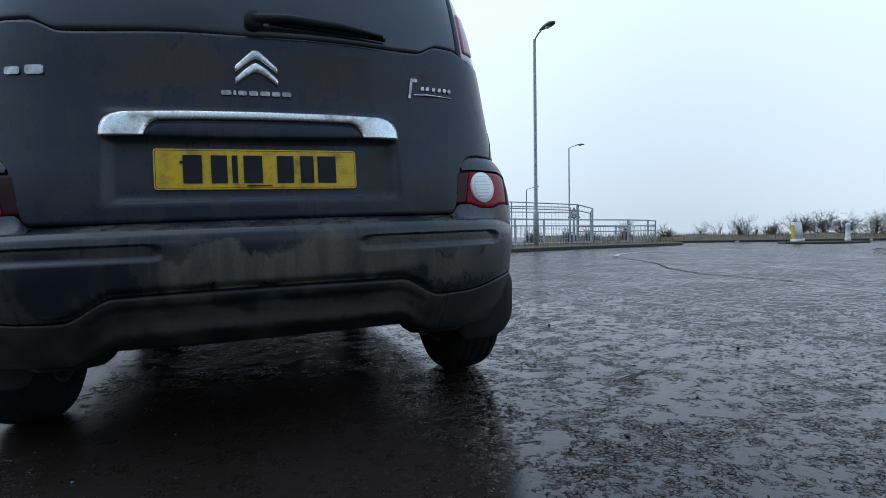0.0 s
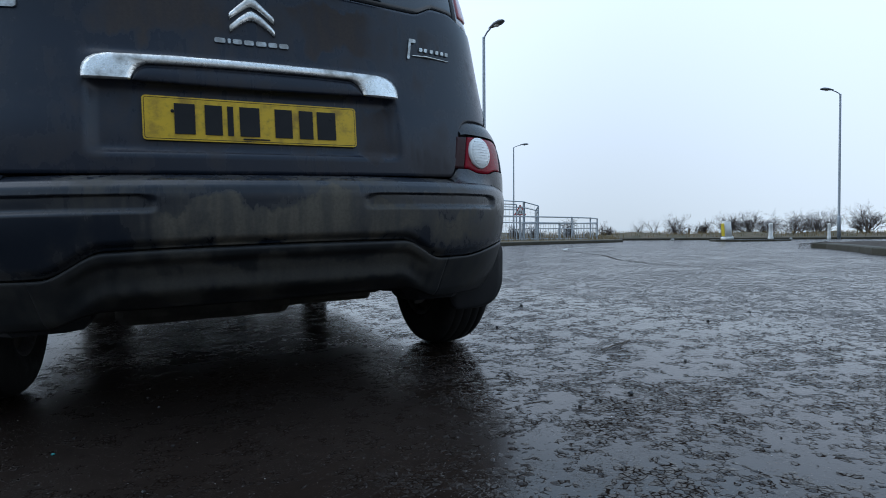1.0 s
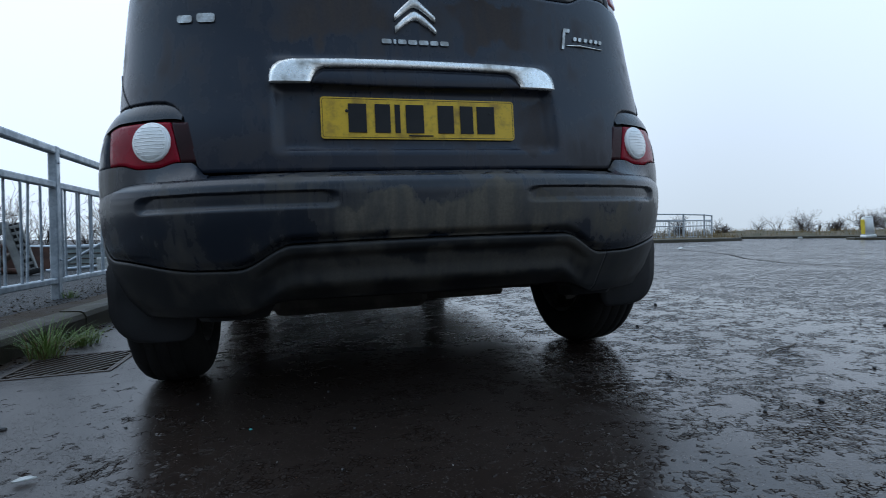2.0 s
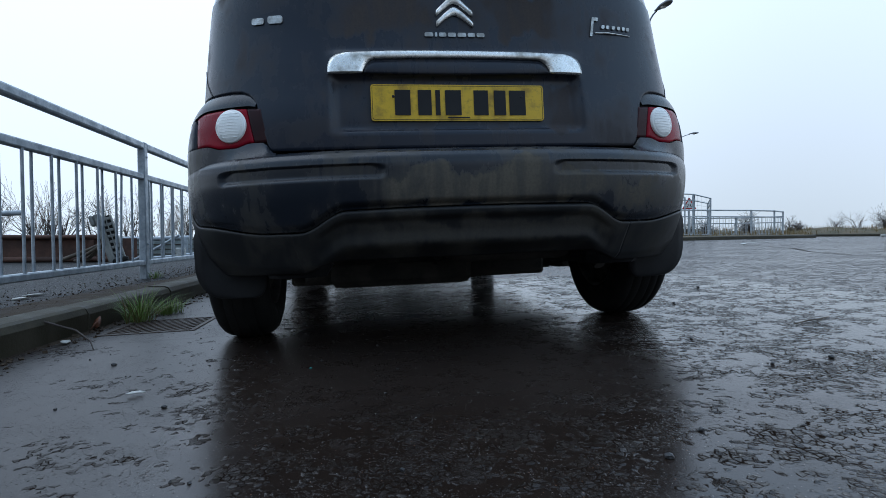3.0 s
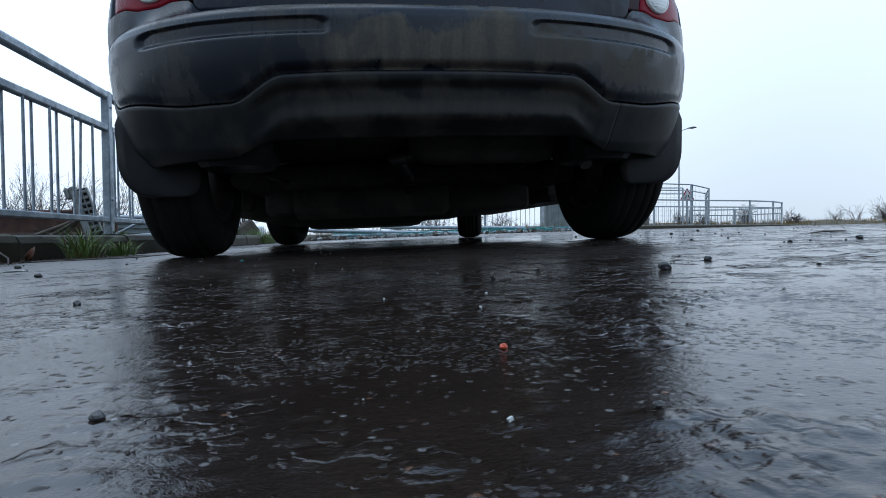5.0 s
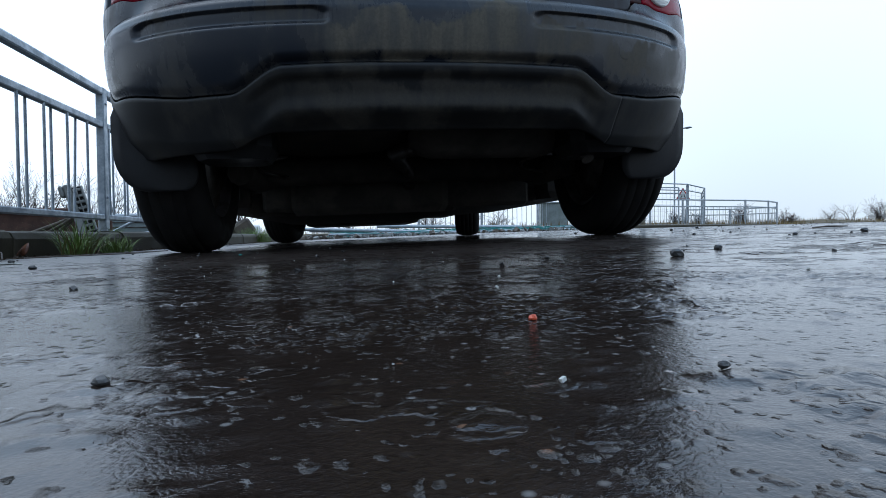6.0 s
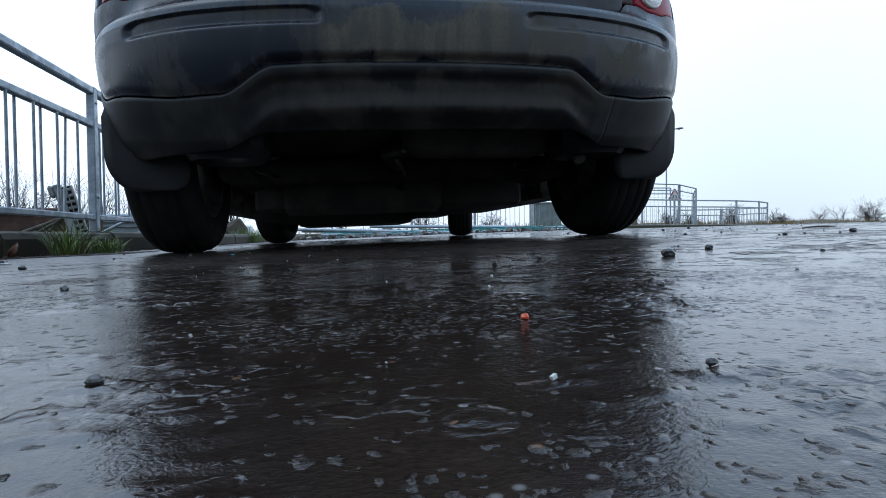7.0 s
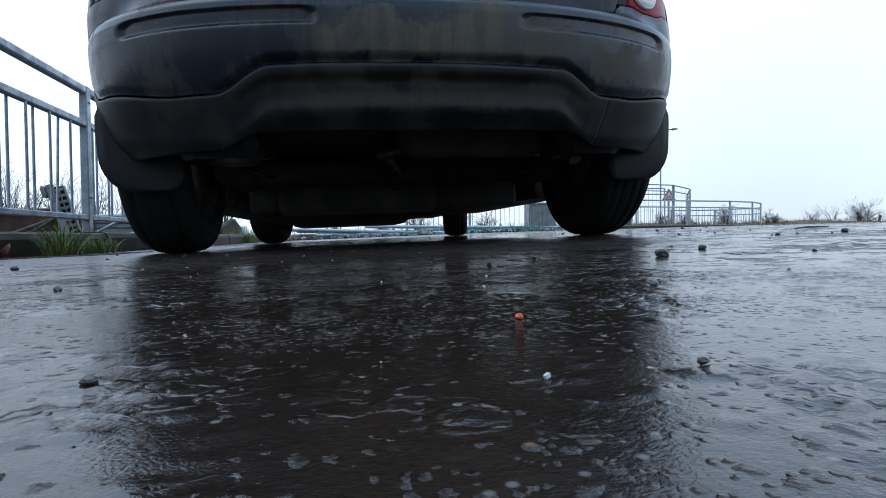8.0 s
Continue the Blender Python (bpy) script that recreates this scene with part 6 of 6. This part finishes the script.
def scatter(name, n, place, size, material, label, seed, kind="stuff"):
    """Loose stones, joined: each an uneven block resting on the ground."""
    rnd = random.Random(seed)
    g = Geo()
    for _ in range(n):
        x, y, z = place(rnd)
        s = size * rnd.uniform(0.4, 1.3)
        m = pose(x, y, z + s * 0.25, rnd.uniform(-40, 40), rnd.uniform(-40, 40), rnd.uniform(0, 360))
        c = [(sx * s * rnd.uniform(0.35, 0.6), sy * s * rnd.uniform(0.35, 0.6), sz * s * rnd.uniform(0.25, 0.45)) for sz in (-1, 1) for sx, sy in ((-1, -1), (1, -1), (1, 1), (-1, 1))]
        g.add(c, [(3, 2, 1, 0), (4, 5, 6, 7), (0, 1, 5, 4), (1, 2, 6, 5), (2, 3, 7, 6), (3, 0, 4, 7)], m=m)
    return solid(name, g, material, label, "gravel", kind=kind)


def road_spot(x0, x1, y0, y1):
    def f(r):
        x, y = r.uniform(x0, x1), r.uniform(y0, y1)
        return x, y, gz(x, y)
    return f


scatter("road_grit", 420, road_spot(-1.2, 3.2, -1.55, 3.0), 0.0045, M_STONE, "fine loose grit on the wet road", 21)
scatter("pale_grit", 130, road_spot(-0.9, 1.2, -1.80, 0.2), 0.0016, M_PAPER, "pale stone chips on the wet road", 22)
scatter("gutter_gravel", 420, lambda r: (lambda yv: (kerb_x(yv) + abs(r.gauss(0, 0.09)), yv, gz(kerb_x(yv), yv)))(r.uniform(-1.5, 5.5)), 0.011, M_SOIL, "gravel and rotten leaves along the gutter", 23)
scatter("pavement_gravel", 1900, lambda r: (-1.56 - abs(r.gauss(0, 0.32)), r.uniform(-0.8, 6.0), PAVE_Z + 0.003), 0.0055, M_SOIL, "loose dark gravel over the pavement", 24)
scatter("pavement_grit", 260, lambda r: (-1.55 - abs(r.gauss(0, 0.9)), r.uniform(-0.8, 6.0), PAVE_Z), 0.006, M_STONE, "pale grit over the pavement", 25)


def rock(x, y, size, seed, material=None, label="angular dark stone lying on the wet road", flat=0.7):
    rnd = random.Random(seed)
    bm = bmesh.new()
    bmesh.ops.create_icosphere(bm, subdivisions=2, radius=size)
    for v in bm.verts:
        v.co *= 1 + 0.35 * (noise.noise(v.co * (1.1 / size) + Vector((seed, 0, 0))))
        v.co.z *= flat
    me = bpy.data.meshes.new("stone")
    bm.to_mesh(me)
    bm.free()
    me.materials.append(material or M_STONE)
    ob = new("stone", me)
    ob.matrix_basis = pose(x, y, gz(x, y) + size * flat * 0.7, 0, 0, rnd.uniform(0, 360))
    return tagged(ob, label, "stone", "stones on the road")


for k, (x, y, s) in enumerate(((0.142, -1.372, 0.0085), (0.255, -1.284, 0.0065), (-0.11, -1.79, 0.003), (-0.274, -1.756, 0.0042), (0.684, -0.931, 0.009), (0.68, -0.60, 0.008), (0.86, -0.92, 0.013), (0.50, -0.35, 0.010), (1.05, 0.1, 0.012), (0.75, 0.35, 0.012), (1.5, 0.6, 0.016), (1.25, -0.75, 0.010), (1.9, -0.3, 0.014), (-0.75, -0.88, 0.011), (-1.05, -0.4, 0.014), (0.02, -1.30, 0.005), (-0.02, -1.62, 0.005))):
    rock(x, y, s * (0.82 if k < 2 else 0.55), 300 + k)
rock(-0.132, -1.701, 0.0018, 401, M_ORANGE, "small orange-red plastic chip on the wet road", 0.8)
rock(-0.46, -0.62, 0.0045, 402, M_TEAL, "small teal plastic chip on the wet road", 0.5)
solid("twig", Geo().tube([(1.13, -0.50, gz(1.13, -0.5) + 0.002), (1.20, -0.47, gz(1.2, -0.47) + 0.004), (1.27, -0.45, gz(1.27, -0.45) + 0.003), (1.33, -0.42, gz(1.33, -0.42) + 0.002)], [0.002, 0.003, 0.0025, 0.0015], 6), M_TIMBER, "thin brown twig lying on the road", "twig")
solid("gutter_twig", Geo().tube([(-1.62, 0.10, 0.03), (-1.50, 0.06, 0.02), (-1.36, 0.04, -0.02), (-1.27, -0.05, -0.045), (-1.23, -0.12, -0.062)], [0.004, 0.0045, 0.004, 0.003, 0.002], 6), M_BRANCH, "thin curved dead stem over the kerb", "twig")


def leaf(x, y, z, size, yaw, material, label, tip=0):
    g = Geo()
    v = [(-0.5, 0, 0), (-0.25, -0.26, 0.05), (0.15, -0.24, 0.07), (0.5, 0, 0.02), (0.15, 0.24, 0.06), (-0.25, 0.26, 0.04), (0, 0, 0.015)]
    g.add([(a * size, b * size, c * size) for a, b, c in v] + [(a * size, b * size, (c - 0.05) * size) for a, b, c in v], [(0, 1, 6), (1, 2, 6), (2, 3, 6), (3, 4, 6), (4, 5, 6), (5, 0, 6), (7, 13, 8), (8, 13, 9), (9, 13, 10), (10, 13, 11), (11, 13, 12), (12, 13, 7)] + [(k, k + 7, (k + 1) % 6 + 7, (k + 1) % 6) for k in range(6)], True)
    return solid("leaf", g, material, label, "leaf", pose(x, y, z, 0, tip, yaw), group="fallen leaves")


leaf(-0.852, -0.762, -0.048, 0.042, 10, M_PAPER, "pale wet leaf flat on the road")
leaf(-1.43, 0.37, -0.040, 0.060, 78, M_LEAF, "curled brown leaf against the kerb", -58)
leaf(-1.43, 0.33, -0.052, 0.055, 30, M_LEAF, "curled brown leaf against the kerb", -58)
leaf(-1.40, 0.05, -0.062, 0.06, 120, M_PAPER, "pale wet leaf flat on the road")
leaf(-1.98, 0.94, PAVE_Z + 0.006, 0.10, 20, M_PAPER, "pale scrap lying on the pavement")
leaf(-1.95, 0.78, PAVE_Z + 0.006, 0.09, 60, M_PAPER, "pale scrap lying on the pavement")

# ---- dumped scrap behind the railing ----
skip = thing("scrap_trough", "low rust-red steel trough lying on the ground", "scrap metal", pose(-4.3, 5.35, PAVE_Z, 0, 0, -8))
part("side_wall", Geo().box(-2.6, 0.86, -0.02, 0.0, 0.0, 0.29, 0.004), M_RUST, skip)
part("back_wall", Geo().box(-2.6, 0.86, 0.68, 0.70, 0.0, 0.29, 0.004), M_RUST, skip)
part("rim_bar", Geo().tube([(-2.6, -0.03, 0.30), (-0.5, -0.03, 0.305), (0.90, -0.03, 0.30)], 0.022, 8), M_RUST, skip)
part("foot_bar", Geo().tube([(-2.6, -0.06, 0.035), (0.98, -0.06, 0.035)], 0.033, 8), M_RUST, skip)
for x in (-1.9, -0.6, 0.7):
    part("rib", Geo().box(x - 0.03, x + 0.03, -0.05, -0.021, 0.06, 0.275, 0.005), M_RUST, skip)
for k, (a, b, r) in enumerate((((-4.9, 5.2, 0.345), (-3.46, 5.22, 0.335), 0.026), ((-3.87, 5.0, 0.05), (-3.30, 5.02, 0.29), 0.024), ((-3.70, 4.98, 0.04), (-3.28, 5.0, 0.32), 0.020), ((-3.60, 5.05, 0.05), (-3.34, 5.12, 0.34), 0.024), ((-5.6, 4.6, 0.575), (-4.04, 4.6, 0.605), 0.030), ((-3.12, 5.2, 0.04), (-2.58, 5.2, 0.35), 0.017), ((-3.70, 6.2, 0.305), (-2.75, 6.2, 0.315), 0.030), ((-3.3, 5.6, 0.03), (-2.5, 5.9, 0.10), 0.02))):
    solid("scrap_pipe", Geo().tube([a, ((a[0] + b[0]) / 2, (a[1] + b[1]) / 2, (a[2] + b[2]) / 2 - 0.008), b], r, 8), M_RUST if k == 0 else M_TIMBER if k in (1, 2, 3) else M_GALV, "old pole thrown on the scrap heap", "pole", group="scrap poles")
for x, h, y, mat in ((-5.0, 0.565, 4.6, M_TIMBER), (-3.62, 0.285, 6.2, M_GALV), (-2.80, 0.293, 6.2, M_GALV)):
    solid("prop_post", Geo().box(-0.03, 0.03, -0.03, 0.03, -0.02, h, 0.006), mat, "short post holding up a level pole", "post", pose(x, y, PAVE_Z - 0.01, 0, 0, 12), group="prop posts")
panel = thing("grey_sheet", "low grey mesh sheet leaning behind the scrap", "sheet", pose(-3.2, 6.35, PAVE_Z, -8, 0, 0))
part("sheet", Geo().box(-0.55, 0.70, 0.0, 0.015, 0.0, 0.29, 0.004), M_CABINET, panel)
for z in (0.05, 0.12, 0.19, 0.26):
    part("bar", Geo().box(-0.54, 0.69, -0.012, -0.001, z, z + 0.014, 0.003), M_STEELDARK, panel)
solid("white_box", Geo().box(-0.06, 0.06, -0.04, 0.04, 0.0, 0.16, 0.01), M_PAPER, "small white box standing on the ground", "box", pose(-2.66, 5.5, PAVE_Z, 0, 0, 15))

prop = thing("slotted_barrier_foot", "leaning grey slotted plastic barrier block", "barrier", pose(-3.195, 4.85, PAVE_Z, 0, -16, 14))
part("edge", Geo().box(-0.055, 0.02, -0.05, 0.06, 0.0, 0.60, 0.014), M_CONC, prop)
for k in range(8):
    part("rung", Geo().box(0.021, 0.105, -0.045, 0.03, 0.03 + 0.068 * k, 0.062 + 0.068 * k, 0.006), M_CONC, prop)
# black sheet behind the rungs stands in for the dark inside the slots
part("slot_dark", Geo().box(0.021, 0.105, -0.012, 0.03, 0.0, 0.56, 0.003), M_INK, prop)
part("rib", Geo().box(0.058, 0.070, -0.052, -0.046, 0.03, 0.56, 0.003), M_CONC, prop)
part("far_edge", Geo().box(0.106, 0.125, -0.045, 0.03, 0.0, 0.56, 0.006), M_CONC, prop)
part("nose", Geo().box(-0.105, -0.056, -0.05, 0.05, 0.47, 0.60, 0.02), M_CONC, prop)
part("rubber_foot", Geo().box(-0.02, 0.15, -0.06, 0.04, -0.01, 0.045, 0.015), M_RUBBER, prop)

post = solid("timber_stump", Geo().box(-0.11, 0.11, -0.08, 0.08, 0.0, 0.26, 0.03), M_TIMBER, "broken dark timber block by the kerb", "timber", pose(-1.75, 5.6, PAVE_Z, 0, 55, 20))
bag = bmesh.new()
bmesh.ops.create_icosphere(bag, subdivisions=3, radius=0.09)
for v in bag.verts:
    v.co *= 1 + 0.3 * noise.noise(v.co * 16)
bag_me = bpy.data.meshes.new("carrier_bag")
bag.to_mesh(bag_me)
bag.free()
bag_me.materials.append(M_WHITE)
bag_ob = new("carrier_bag", bag_me)
bag_ob.matrix_basis = Matrix.Translation((-1.78, 7.4, PAVE_Z + 0.08))
tagged(bag_ob, "crumpled white carrier bag on the ground", "litter")

# ---- fallen fence tubes and rubble across the closed road ----
tubes = [((-1.1, 7.6, 0.12), (1.9, 6.9, 0.03), 0.030), ((0.2, 7.9, 0.17), (3.0, 8.3, 0.15), 0.030), ((1.4, 7.2, 0.05), (4.4, 8.6, 0.16), 0.030), ((-0.6, 6.8, 0.02), (2.6, 7.4, 0.07), 0.019), ((2.2, 8.6, 0.16), (3.9, 7.6, 0.07), 0.030), ((2.4, 7.4, 0.06), (4.8, 9.4, 0.13), 0.030), ((-1.0, 8.2, 0.10), (2.2, 8.4, 0.04), 0.030), ((2.9, 8.0, 0.10), (5.2, 9.2, 0.11), 0.019)]
for k, (a, b, r) in enumerate(tubes):
    m = tuple((p + q) / 2 for p, q in zip(a, b))
    solid("fence_tube", Geo().tube([a, (m[0], m[1] + 0.03, m[2]), b], r, 8), M_GALV, "bent galvanised fence tube lying across the road", "pipe", group="fallen fence tubes")
g = Geo()
rnd = random.Random(31)
for k in range(46):
    x = -0.5 + 0.085 * k
    pts = [(x + rnd.gauss(0, 0.12), 6.9 + j * 0.28 + rnd.gauss(0, 0.05), gz(x, 7) + 0.02 + abs(rnd.gauss(0, 0.03))) for j in range(5)]
    g.tube(pts, 0.006, 4)
for j in range(6):
    g.tube([(-0.6 + 0.42 * k, 6.85 + 0.24 * j + rnd.gauss(0, 0.04), gz(0.42 * k, 7) + 0.025 + abs(rnd.gauss(0, 0.03))) for k in range(11)], 0.007, 4)
solid("teal_netting", g, M_TEAL, "torn teal plastic netting among the fallen tubes", "netting", kind="stuff")
scatter("rubble", 260, lambda r: (lambda x: (x, r.uniform(6.2, 8.6), gz(x, 7)))(r.uniform(-1.0, 3.4)), 0.055, M_CONC, "broken rubble and planks on the road", 32)
scatter("dark_rubble", 200, lambda r: (lambda x: (x, r.uniform(6.2, 8.8), gz(x, 7)))(r.uniform(-1.0, 3.6)), 0.07, M_TIMBER, "dark rotten wood among the rubble", 33)
cab = thing("roadside_cabinet", "grey-green steel service cabinet beside the railing", "cabinet", pose(4.98, 11.75, 0.12, 0, 0, -8))
part("body", Geo().box(-0.36, 0.36, 0.0, 0.32, 0.0, 0.68, 0.012), M_CABINET, cab)
part("lid", Geo().box(-0.38, 0.38, -0.02, 0.34, 0.681, 0.715, 0.01), M_CABINET, cab)
part("door", Geo().box(-0.33, -0.005, -0.012, -0.001, 0.06, 0.64, 0.004), M_CABINET, cab)
part("door", Geo().box(0.005, 0.33, -0.012, -0.001, 0.06, 0.64, 0.004), M_CABINET, cab)
